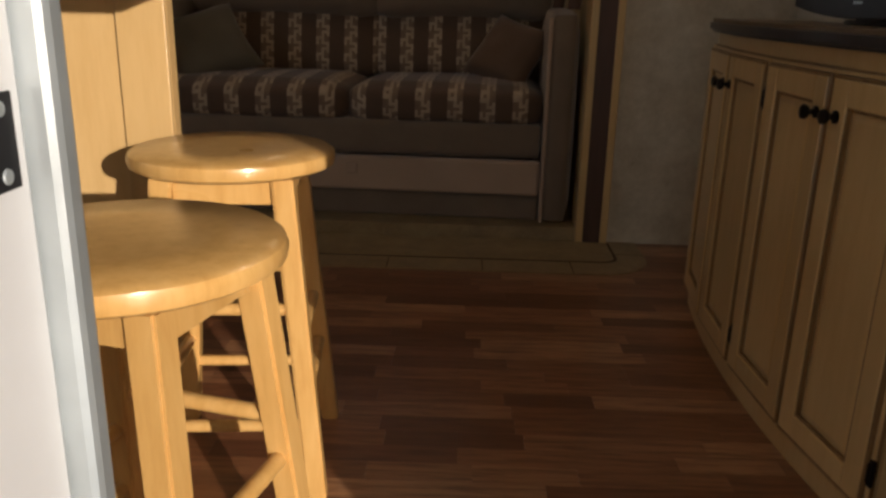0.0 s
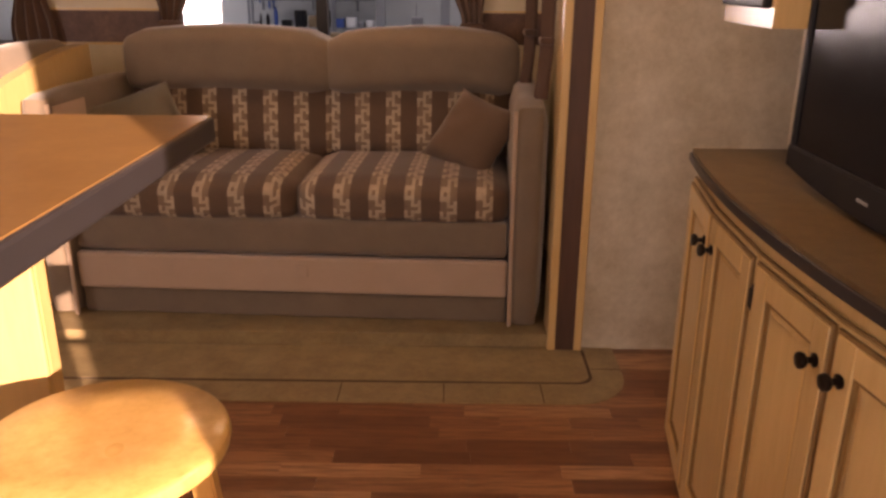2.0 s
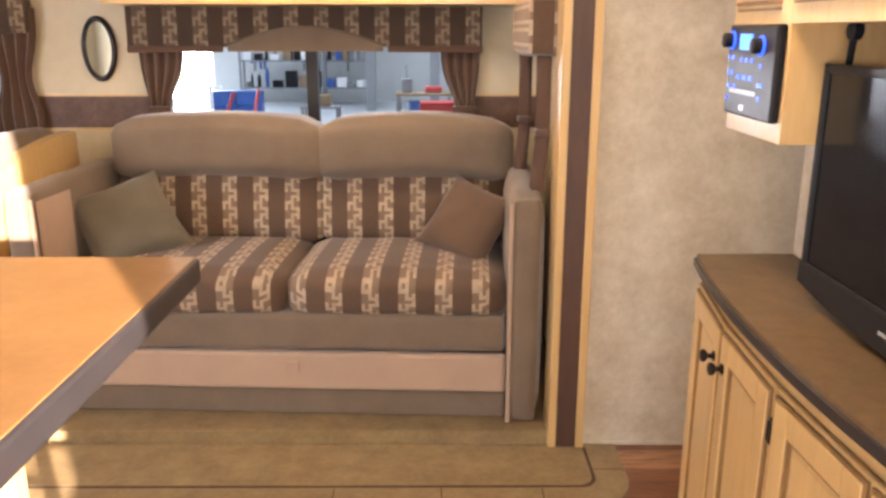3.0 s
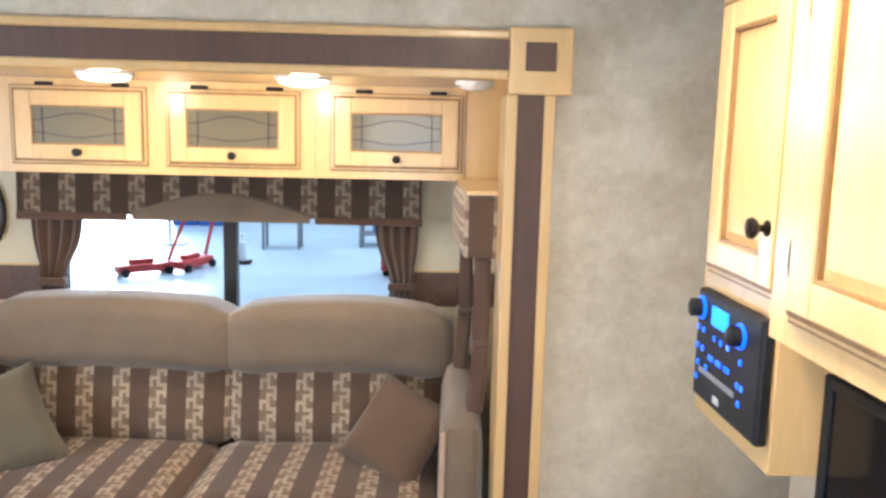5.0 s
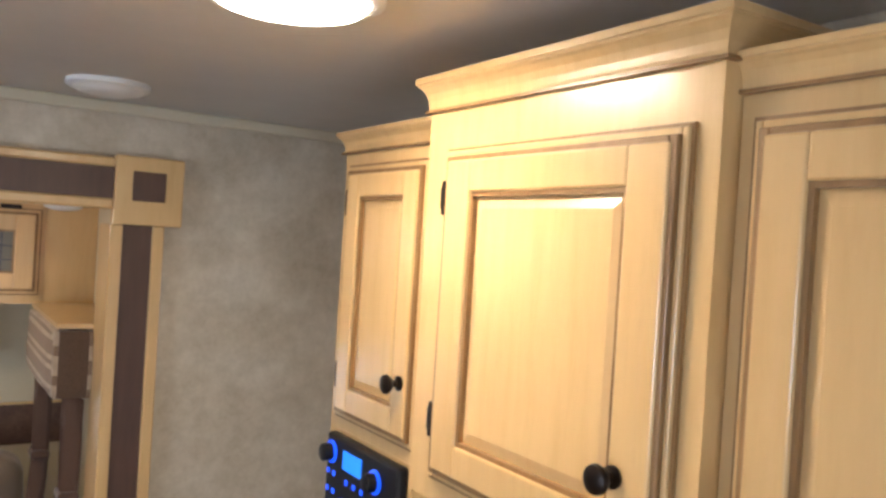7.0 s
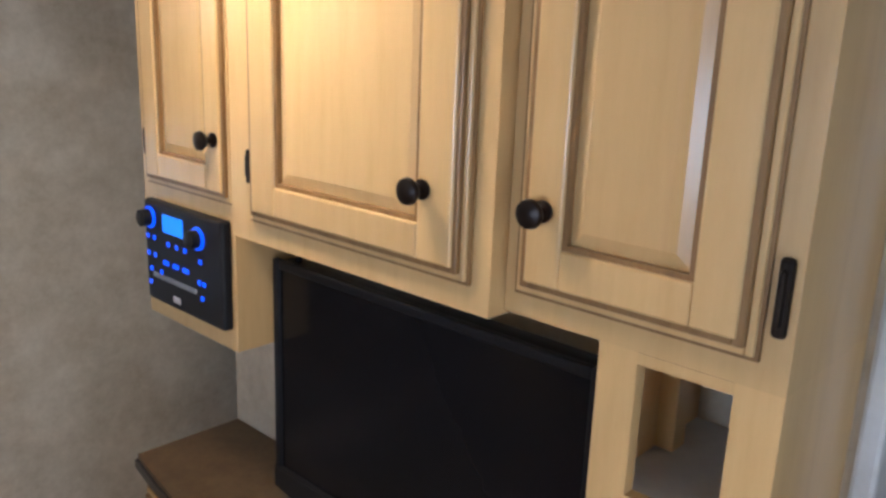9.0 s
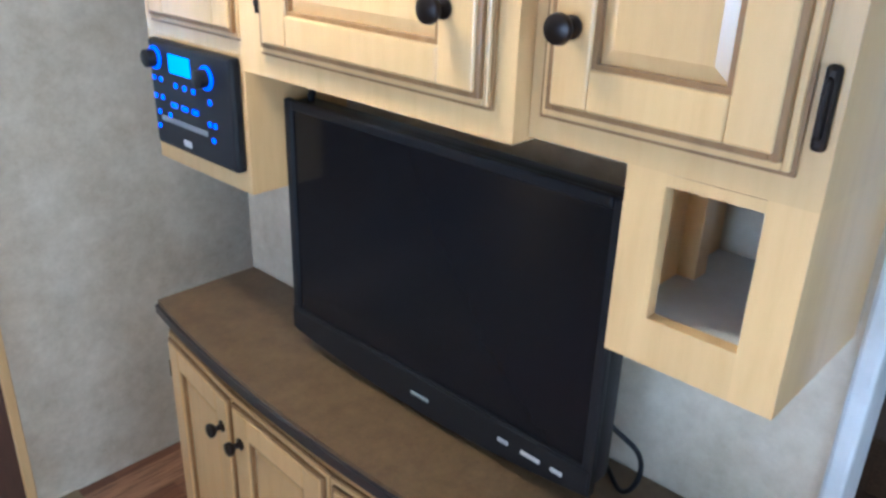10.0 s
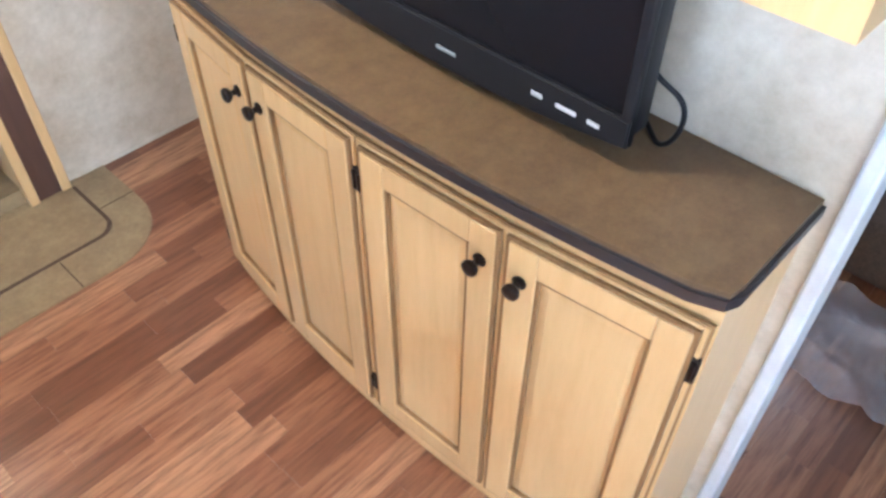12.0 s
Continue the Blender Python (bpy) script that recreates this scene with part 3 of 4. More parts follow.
def door_parts(parent, m, w, h, thick=0.019, stile=0.052, glass=False, rail=None):
    """A framed door lying in its own x (width), z (height) plane with its face towards -y; m sets it in the place."""
    rail = rail or stile

    def put(name, bm, mat, dad, label="", smooth=False):
        bmesh.ops.transform(bm, matrix=m, verts=bm.verts)
        return part(name, bm, mat, dad, label, smooth)

    d = put("door", boxes((0, w, -0.003, 0, 0, h)), MAPLE, parent, "framed maple door with dark glaze")
    for q in (0, w - stile):
        put("stile", boxes((q, q + stile, -thick, -0.0031, 0, h), bevel=0.003), MAPLE, d)
    for q in (0, h - rail):
        put("rail", boxes((stile, w - stile, -thick, -0.0031, q, q + rail), bevel=0.003), MAPLE, d)
    e = 0.007
    put("edge_moulding", boxes((-e, 0.004, -thick + 0.003, -0.001, -e, h + e), (w - 0.004, w + e, -thick + 0.003, -0.001, -e, h + e), (0.004, w - 0.004, -thick + 0.003, -0.001, -e, 0.004), (0.004, w - 0.004, -thick + 0.003, -0.001, h - 0.004, h + e), bevel=0.002), GLAZE, d, "glazed outer edge")
    put("edge_bead", boxes((-e - 0.008, -e, -thick + 0.009, -0.001, -e - 0.008, h + e + 0.008), (w + e, w + e + 0.008, -thick + 0.009, -0.001, -e - 0.008, h + e + 0.008), (-e, w + e, -thick + 0.009, -0.001, -e - 0.008, -e), (-e, w + e, -thick + 0.009, -0.001, h + e, h + e + 0.008), bevel=0.002), MAPLE, d)
    g = e + 0.008
    put("edge_groove", boxes((-g - 0.004, -g, -0.006, -0.001, -g - 0.004, h + g + 0.004), (w + g, w + g + 0.004, -0.006, -0.001, -g - 0.004, h + g + 0.004), (-g, w + g, -0.006, -0.001, -g - 0.004, -g), (-g, w + g, -0.006, -0.001, h + g, h + g + 0.004)), GLAZE, d, "dark glazed line")
    s = 0.006
    put("panel_groove", boxes((stile, stile + s, -thick + 0.004, -0.004, rail, h - rail), (w - stile - s, w - stile, -thick + 0.004, -0.004, rail, h - rail), (stile + s, w - stile - s, -thick + 0.004, -0.004, rail, rail + s), (stile + s, w - stile - s, -thick + 0.004, -0.004, h - rail - s, h - rail)), GLAZE, d, "dark glazed groove")
    if glass:
        put("glass", boxes((stile + s, w - stile - s, -0.010, -0.006, rail + s, h - rail - s)), SMOKED, d, "smoked glass with leaded scroll")
        for zc, bow in ((0.25, -0.1), (0.72, 0.16)):
            bm = bmesh.new()
            prev = None
            x0, x1 = stile + s, w - stile - s
            hh = h - 2 * rail
            for k in range(17):
                u = k / 16
                x = x0 + (x1 - x0) * u
                z = rail + hh * (zc + bow * math.sin(math.pi * (2 * u - 0.5)) * 0.6)
                ring = [bm.verts.new(p) for p in ((x, -0.013, z - 0.002), (x, -0.013, z + 0.002), (x, -0.009, z + 0.002), (x, -0.009, z - 0.002))]
                if prev:
                    for i in range(4):
                        bm.faces.new((prev[i], ring[i], ring[(i + 1) % 4], prev[(i + 1) % 4]))
                prev = ring
            put("lead_line", bm, EDGE, d)
        for xx in (stile + 0.035, w - stile - 0.039):
            put("lead_line", boxes((xx, xx + 0.004, -0.013, -0.009, rail + s, h - rail - s)), EDGE, d)
    else:
        # raised centre panel with sloped edges
        a0, a1, b0, b1 = stile + s, w - stile - s, rail + s, h - rail - s
        bm = bmesh.new()
        sl = 0.016
        o = [bm.verts.new(p) for p in ((a0, -0.007, b0), (a1, -0.007, b0), (a1, -0.007, b1), (a0, -0.007, b1))]
        i_ = [bm.verts.new(p) for p in ((a0 + sl, -0.0115, b0 + sl), (a1 - sl, -0.0115, b0 + sl), (a1 - sl, -0.0115, b1 - sl), (a0 + sl, -0.0115, b1 - sl))]
        bk = [bm.verts.new((v.co.x, -0.0032, v.co.z)) for v in o]
        for k in range(4):
            bm.faces.new((o[k], o[(k + 1) % 4], i_[(k + 1) % 4], i_[k]))
            bm.faces.new((bk[k], bk[(k + 1) % 4], o[(k + 1) % 4], o[k]))
        bm.faces.new(i_)
        bm.faces.new(bk[::-1])
        put("raised_panel", bm, MAPLE, d)
    return d


def facing_west(x, y_left, z):
    """Sets a door on a face that looks towards -x; its width runs towards -y from y_left."""
    return Matrix.Translation((x, y_left, z)) @ Matrix.Rotation(radians(-90), 4, "Z")


def hinge(parent, x, y, z, h=0.05):
    return part("hinge", boxes((x - 0.006, x, y - 0.006, y + 0.006, z - h / 2, z + h / 2), (x - 0.004, x, y - 0.012, y + 0.012, z - h / 3, z + h / 3), bevel=0.002), BRONZE, parent, "dark bronze hinge")


def crown(parent, x0, y0, y1, z0, z1, left=True, right=True, out=0.045):
    """A stepped cornice along a cabinet top, returning at its ends."""
    bm = bmesh.new()
    h = z1 - z0
    rings = []
    for d, k in ((0.12, 0.0), (0.18, 0.12), (0.22, 0.3), (0.36, 0.5), (0.62, 0.66), (0.82, 0.72), (0.86, 0.78), (1.0, 0.8), (1.0, 0.97), (0.96, 1.0)):
        e = out * d
        a, b = y0 - (e if right else 0), y1 + (e if left else 0)
        rings.append([bm.verts.new((x, y, z0 + h * k)) for x, y in ((x0 - e, a), (x0 - e, b), (PX, b), (PX, a))])
    for lo, hi in zip(rings, rings[1:]):
        for k in range(4):
            bm.faces.new((lo[k], lo[(k + 1) % 4], hi[(k + 1) % 4], hi[k]))
    bm.faces.new(rings[0])
    bm.faces.new(rings[-1])
    part("crown_moulding", bm, MAPLE, parent, "moulded maple crown")
    part("crown_line", boxes((x0 - 0.008, PX, y0 - (0.008 if right else 0), y1 + (0.008 if left else 0), z0 - 0.004, z0)), GLAZE, parent)


# ---- upper cabinets ----
XA, XB, XC = 1.287, 1.232, 1.26


def upper_narrow():
    t = thing("upper_cabinet", "narrow maple wall cabinet with a stereo below its door", "cabinet", "upper cabinets")
    part("body", boxes((XA, PX - 0.001, 2.561, 2.952, 1.47, 1.998)), MAPLE, t)
    part("stereo_box", boxes((XA, PX - 0.001, 2.64, 2.952, 1.228, 1.4695)), MAPLE, t, "maple box that holds the stereo")
    crown(t, XA, 2.561, 2.952, 1.998, 2.036, right=False, out=0.018)
    d = door_parts(t, facing_west(XA, 2.905, 1.512), 0.255, 0.44, stile=0.046, rail=0.042)
    knob(d, (XA - 0.019, 2.668, 1.6), (-1, 0, 0))
    hinge(t, XA, 2.932, 1.57)
    hinge(t, XA, 2.932, 1.9)


def upper_wide():
    t = thing("upper_cabinet", "wide tall maple wall cabinet standing proud of its neighbours", "cabinet", "upper cabinets")
    part("body", boxes((XB, PX - 0.001, 2.036, 2.56, 1.465, 2.03)), MAPLE, t)
    crown(t, XB, 2.036, 2.56, 2.03, 2.078, out=0.02)
    d = door_parts(t, facing_west(XB, 2.48, 1.518), 0.398, 0.432, stile=0.056, rail=0.044)
    knob(d, (XB - 0.019, 2.128, 1.604), (-1, 0, 0), 0.0165)
    hinge(t, XB, 2.506, 1.58)
    hinge(t, XB, 2.506, 1.9)


def upper_end():
    t = thing("upper_cabinet", "maple end cabinet with an open cubby below its door", "cabinet", "upper cabinets")
    part("body", boxes((XC, PX - 0.001, 1.71, 2.035, 1.47, 2.0)), MAPLE, t)
    crown(t, XC, 1.71, 2.035, 2.0, 2.036, left=False, out=0.018)
    d = door_parts(t, facing_west(XC, 1.998, 1.517), 0.242, 0.436, stile=0.046, rail=0.044)
    knob(d, (XC - 0.019, 1.976, 1.60), (-1, 0, 0), 0.0165)
    part("hinge", boxes((XC - 0.01, XC, 1.716, 1.73, 1.525, 1.6), (XC - 0.015, XC - 0.002, 1.72, 1.727, 1.535, 1.59), bevel=0.0045), BRONZE, t, "long dark bronze hinge")
    # cubby frame with a real opening
    y0, y1, z0, z1 = 1.71, 1.905, 1.25, 1.47
    a0, a1, b0, b1 = 1.757, 1.859, 1.306, 1.457
    for d4 in ((XC, XC + 0.018, y0, a0, z0, z1), (XC, XC + 0.018, a1, y1, z0, z1), (XC, XC + 0.018, a0, a1, z0, b0), (XC, XC + 0.018, a0, a1, b1, z1 - 0.0005),
               (XC + 0.018, PX - 0.001, y0, y0 + 0.012, z0, z1), (XC + 0.018, PX - 0.001, y1 - 0.012, y1, z0, z1), (XC + 0.018, PX - 0.001, y0 + 0.012, y1 - 0.012, z0, z0 + 0.012)):
        part("cubby_panel", boxes(d4), MAPLE, t)
    part("shelf_liner", boxes((XC + 0.018, PX - 0.002, y0 + 0.012, y1 - 0.012, b0 - 0.012, b0 - 0.002)), TRIMWHITE, t, "pale cubby floor")
    part("cleat", boxes((XC + 0.13, XC + 0.16, y1 - 0.035, y1 - 0.012, b0 - 0.002, z1)), MAPLE, t)
    part("screw", lathe([(0.005, 0), (0.004, 0.003), (0.001, 0.004)], 10, Matrix.Translation((XC + 0.13, y1 - 0.022, 1.432)) @ Matrix.Rotation(radians(-90), 4, "Y")), ALU, t)


upper_narrow()
upper_wide()
upper_end()


def stereo():
    t = thing("car_stereo", "black wall stereo with glowing blue buttons and display", "stereo")
    y0, y1, z0, z1 = 2.648, 2.918, 1.268, 1.465
    xf = XA - 0.022
    part("faceplate", boxes((xf, XA - 0.001, y0, y1, z0, z1), bevel=0.006), BLACK, t)

    def at_(u, v):  # u from the far edge towards the viewer's right, v down from the top
        return y1 - u * (y1 - y0), z1 - v * (z1 - z0)

    def lit(name, u0, u1, v0, v1, mat, out=0.002, label=""):
        a, c = at_(u0, v0)
        b, d = at_(u1, v1)
        part(name, boxes((xf - out, xf + 0.001, b, a, d, c), bevel=0.0006), mat, t, label)

    lit("display", 0.27, 0.53, 0.10, 0.27, LCD_BLUE, label="glowing blue display")
    for u, v in ((0.09, 0.17), (0.72, 0.22)):
        y, z = at_(u, v)
        m = Matrix.Translation((xf, y, z)) @ Matrix.Rotation(radians(-90), 4, "Y")
        part("dial_ring", lathe([(0.021, 0), (0.021, 0.003), (0.018, 0.004)], 24, m), LED_BLUE, t, "glowing blue dial ring", smooth=True)
        part("dial", lathe([(0.0165, 0.003), (0.016, 0.02), (0.013, 0.022)], 20, m), BLACK, t, smooth=True)
    for v, us in ((0.36, (0.05, 0.14)), (0.38, (0.33, 0.44, 0.55)), (0.43, (0.74,)), (0.53, (0.05, 0.14)), (0.57, (0.27, 0.31, 0.40, 0.44, 0.53, 0.57)), (0.63, (0.72, 0.78)), (0.68, (0.08, 0.22)), (0.77, (0.75,)), (0.82, (0.06,))):
        for u in us:
            lit("button", u - 0.016, u + 0.016, v - 0.022, v + 0.022, LED_BLUE)
    lit("disc_slot", 0.1, 0.68, 0.705, 0.755, STEEL, 0.001, "grey disc slot cover")
    lit("badge", 0.37, 0.46, 0.87, 0.93, GREYGLOSS, 0.0015)


stereo()

# ---- lower cabinet ----
CY0, CY1 = 1.718, 2.99
CMID, CHALF = (CY0 + CY1) / 2, (CY1 - CY0) / 2


def bow(y, base=1.25, deep=0.056):
    return base - deep * (1 - ((y - CMID) / CHALF) ** 2)


def lower_cabinet():
    t = thing("base_cabinet", "bow-fronted maple base cabinet with four framed doors", "cabinet")
    ys = [CY0 + 0.012 + (CY1 - CY0 - 0.024) * k / 20 for k in range(21)]
    part("body", prism([(bow(y) + 0.03, y) for y in ys] + [(PX - 0.001, ys[-1]), (PX - 0.001, ys[0])], 0.0, 0.862), MAPLE, t)
    spans = ((2.958, 2.676), (2.654, 2.372), (2.338, 2.056), (2.034, 1.752))
    for k, (ya, yb) in enumerate(spans):
        pa, pb = Vector((bow(ya) + 0.027, ya, 0.075)), Vector((bow(yb) + 0.027, yb, 0.075))
        ex = (pb - pa).normalized()
        ez = Vector((0, 0, 1))
        ey = ez.cross(ex)
        m = Matrix.Translation(pa) @ Matrix((ex, ey, ez)).transposed().to_4x4()
        w = (pb - pa).length
        d = door_parts(t, m, w, 0.735, stile=0.05, rail=0.05)
        ku = w - 0.025 if k % 2 == 0 else 0.025
        knob(d, m @ Vector((ku, -0.019, 0.665)), -ey, 0.015)
        hu = -0.012 if k % 2 == 0 else w + 0.012
        for hz in (0.07, 0.66):
            p = m @ Vector((hu, -0.004, hz))
            q = part("hinge", boxes((-0.007, 0.007, -0.008, 0.004, -0.028, 0.028), (-0.004, 0.004, -0.013, -0.006, -0.02, 0.02), bevel=0.003), BRONZE, t, "dark bronze hinge")
            q.matrix_local = Matrix.Translation(p) @ m.to_3x3().to_4x4()
    yt = [CY0 + (CY1 - CY0) * k / 24 for k in range(25)]
    edge = [(bow(y), y) for y in yt]
    r = 0.03
    edge[0] = (edge[0][0] + r, CY0)
    edge.insert(1, (bow(CY0) + 0.008, CY0 + 0.01))
    w = thing("countertop", "dark brown laminate countertop with a black rounded edge", "countertop")
    out = edge + [(PX - 0.002, CY1), (PX - 0.002, CY0)]
    part("edge_band", prism(out, 0.864, 0.899, 0.008), EDGE, w, "black rounded edge", smooth=True)
    ins = [(x + 0.006, min(max(y, CY0 + 0.006), CY1 - 0.002)) for x, y in edge] + [(PX - 0.003, CY1 - 0.002), (PX - 0.003, CY0 + 0.006)]
    part("top_sheet", prism(ins, 0.89, 0.9015), LAMINATE, w)


lower_cabinet()


def television():
    t = thing("television", "black flat television standing on the countertop", "television")
    x0, y0, y1, z0, z1 = 1.358, 1.955, 2.637, 0.94, 1.39
    part("housing", boxes((x0 + 0.012, x0 + 0.06, y0 + 0.004, y1 - 0.004, z0 + 0.004, z1 - 0.004), bevel=0.008), BLACK, t, smooth=True)
    part("back_bulge", boxes((x0 + 0.06, x0 + 0.1, y0 + 0.1, y1 - 0.1, z0 + 0.06, z1 - 0.1), bevel=0.01), BLACK, t)
    b = 0.018
    part("bezel", boxes((x0, x0 + 0.014, y0, y0 + b, z0, z1), (x0, x0 + 0.014, y1 - b, y1, z0, z1), (x0, x0 + 0.014, y0 + b, y1 - b, z1 - b, z1), bevel=0.004), BLACK, t, "glossy black bezel")
    bm = prism([(y1 + (y0 - y1) * k / 24, z0 - 0.026 * (1 - (2 * k / 24 - 1) ** 2)) for k in range(25)] + [(y0, z0 + 0.045), (y1, z0 + 0.045)], 0.0, 0.02, 0.003)
    bmesh.ops.transform(bm, matrix=Matrix(((0, 0, 1, x0 - 0.003), (1, 0, 0, 0), (0, 1, 0, 0), (0, 0, 0, 1))), verts=bm.verts)
    part("chin", bm, BLACK, t, "curved glossy lower bezel", smooth=True)
    part("screen", boxes((x0 + 0.006, x0 + 0.013, y0 + b, y1 - b, z0 + 0.045, z1 - b)), SCREEN, t, "dark screen")
    for ya, yb in ((2.13, 2.15), (2.07, 2.105), (2.03, 2.05)):
        part("print_mark", boxes((x0 - 0.0045, x0 - 0.002, ya - 0.03, yb - 0.03, z0 + 0.012, z0 + 0.019)), GREYGLOSS, t)
    part("print_mark", boxes((x0 - 0.0045, x0 - 0.002, 2.27, 2.31, z0 + 0.006, z0 + 0.012)), ALU, t)
    part("neck", boxes((x0 + 0.02, x0 + 0.05, 2.22, 2.34, 0.908, z0 + 0.01), bevel=0.004), BLACK, t)
    part("foot", prism([(x0 + 0.075 + 0.06 * math.cos(a), 2.28 + 0.2 * math.sin(a)) for a in [2 * math.pi * k / 28 for k in range(28)]], 0.9015, 0.911, 0.003), BLACK, t, smooth=True)
    part("swivel_arm", rod((x0 + 0.03, 2.6, z1 - 0.01), (x0 + 0.02, 2.57, z1 + 0.07), 0.007), BLACK, t, "short black swivel arm", smooth=True)
    part("arm_hub", lathe([(0.012, -0.012), (0.018, -0.008), (0.018, 0.008), (0.012, 0.012)], 16, Matrix.Translation((x0 + 0.02, 2.57, z1 + 0.062)) @ Matrix.Rotation(radians(90), 4, "Y")), BLACK, t, smooth=True)
    cu = bpy.data.curves.new("cable", "CURVE")
    cu.dimensions, cu.bevel_depth = "3D", 0.004
    sp = cu.splines.new("BEZIER")
    pts = [(x0 + 0.07, 1.97, 1.02), (x0 + 0.085, 1.925, 0.975), (x0 + 0.08, 1.94, 0.912), (x0 + 0.12, 2.0, 0.908)]
    sp.bezier_points.add(len(pts) - 1)
    for bp, p in zip(sp.bezier_points, pts):
        bp.co, bp.handle_left_type, bp.handle_right_type = p, "AUTO", "AUTO"
    c = new("power_cable", cu)
    cu.materials.append(BLACK)
    tagged(c, "black power cable looped behind the television", "cable")


television()


# ---- sofa ----
SOFA_TURN = Matrix.Translation((0.96, 3.69, 0)) @ Matrix.Rotation(radians(-2.6), 4, "Z") @ Matrix.Translation((-0.96, -3.69, 0))


def sofa():
    t = thing("sofa", "brown and taupe sofa with key-patterned striped cushions", "sofa")
    xl, xr, yf = -0.83, 0.835, 3.72
    part("base", boxes((xl, xr, yf + 0.015, 4.45, 0.056, 0.165), bevel=0.01), TAUPE, t, "plain taupe base")
    part("front_band", boxes((xl, xr, yf - 0.005, yf + 0.04, 0.165, 0.31), bevel=0.012), PIPING, t, "pale vinyl front band")
    part("latch", boxes((0.03, 0.075, yf - 0.012, yf - 0.004, 0.235, 0.28), bevel=0.004), PIPING, t)
    part("seat_base", cushion(bmesh.new(), xl, xr, yf + 0.002, 4.36, 0.31, 0.47, 0.03, 0.006), TAUPE, t, smooth=True)
    for a, b in ((xl + 0.005, 0.032), (0.036, xr - 0.005)):
        part("seat_cushion", cushion(bmesh.new(), a, b, yf + 0.004, 4.34, 0.44, 0.6, 0.055, 0.018), KEY_FLAT, t, "striped key-pattern seat", smooth=True)
    for a, b in ((xl + 0.04, 0.07), (0.076, xr + 0.02)):
        bm = cushion(bmesh.new(), a, b, 4.26, 4.42, 0.57, 0.93, 0.05, 0.02)
        bmesh.ops.transform(bm, matrix=Matrix.Translation((0, 4.34, 0.6)) @ Matrix.Rotation(radians(-9), 4, "X") @ Matrix.Translation((0, -4.34, -0.6)), verts=bm.verts)
        part("back_cushion", bm, KEY_UP, t, "striped key-pattern back", smooth=True)
        bm = cushion(bmesh.new(), a - 0.01, b + 0.01, 4.25, 4.46, 0.86, 1.105, 0.055, 0.012)
        c = (a + b) / 2
        for v in bm.verts:
            u = (v.co.x - c) / ((b - a) / 2)
            v.co.z += 0.026 * (1 - u * u) - 0.014
        part("headrest", bm, TAUPE, t, "plain taupe headrest roll", smooth=True)
    part("back_frame", boxes((xl, xr, 4.44, 4.6, 0.056, 1.0), bevel=0.03), TAUPE, t)
    for x0, x1, s in ((xr + 0.004, xr + 0.125, 1), (xl - 0.125, xl - 0.004, -1)):
        bm = cushion(bmesh.new(), x0, x1, yf - 0.03, 4.5, 0.056, 0.905, 0.04, 0.008)
        part("arm", bm, TAUPE, t, "padded taupe arm", smooth=True)
        inner = x0 - 0.002 if s > 0 else x1 - 0.014
        bm = boxes((inner, inner + 0.016, yf - 0.036, yf - 0.02, 0.06, 0.88), bevel=0.006)
        part("arm_piping", bm, PIPING, t, "pale welt on the arm's front edge")
    part("arm_band", boxes((xl - 0.004, xl + 0.003, 3.71, 3.95, 0.56, 0.87), bevel=0.003), PIPING, t, "pale vinyl band inside the arm")
    t.matrix_world = SOFA_TURN


sofa()


def pillow(label, mat, place, turn, size=0.2, thick=0.07):
    bm = bmesh.new()
    n = 16
    grid = {}
    for side in (1, -1):
        for i in range(n + 1):
            for j in range(n + 1):
                u, v = 2 * i / n - 1, 2 * j / n - 1
                edge = i in (0, n) or j in (0, n)
                if side < 0 and edge:
                    grid[side, i, j] = grid[1, i, j]
                    continue
                h = thick * ((1 - u ** 4) * (1 - v ** 4)) ** 0.6
                pin = 1 - 0.1 * (1 - u * u) * v * v - 0.0
                pin2 = 1 - 0.1 * (1 - v * v) * u * u
                z = side * h * (1 + 0.15 * noise.noise(Vector((u * 2, v * 2, side))))
                grid[side, i, j] = bm.verts.new((u * size * pin2, v * size * pin, z))
        for i in range(n):
            for j in range(n):
                f = [grid[side, a, b] for a, b in ((i, j), (i + 1, j), (i + 1, j + 1), (i, j + 1))]
                bm.faces.new(f if side > 0 else f[::-1])
    ob = new("throw_pillow", mesh_of("throw_pillow", bm, mat, True))
    ob.matrix_world = SOFA_TURN @ pose(*place, *turn)
    return tagged(ob, label, "pillow", "throw pillows")


pillow("brown throw pillow leaning in the sofa's corner", BROWNCLOTH, (0.69, 4.1, 0.72), (52, 14, -36), 0.165, 0.06)
pillow("grey-olive throw pillow slumped against the sofa arm", OLIVE, (-0.65, 4.03, 0.72), (46, -16, 34), 0.19, 0.07)


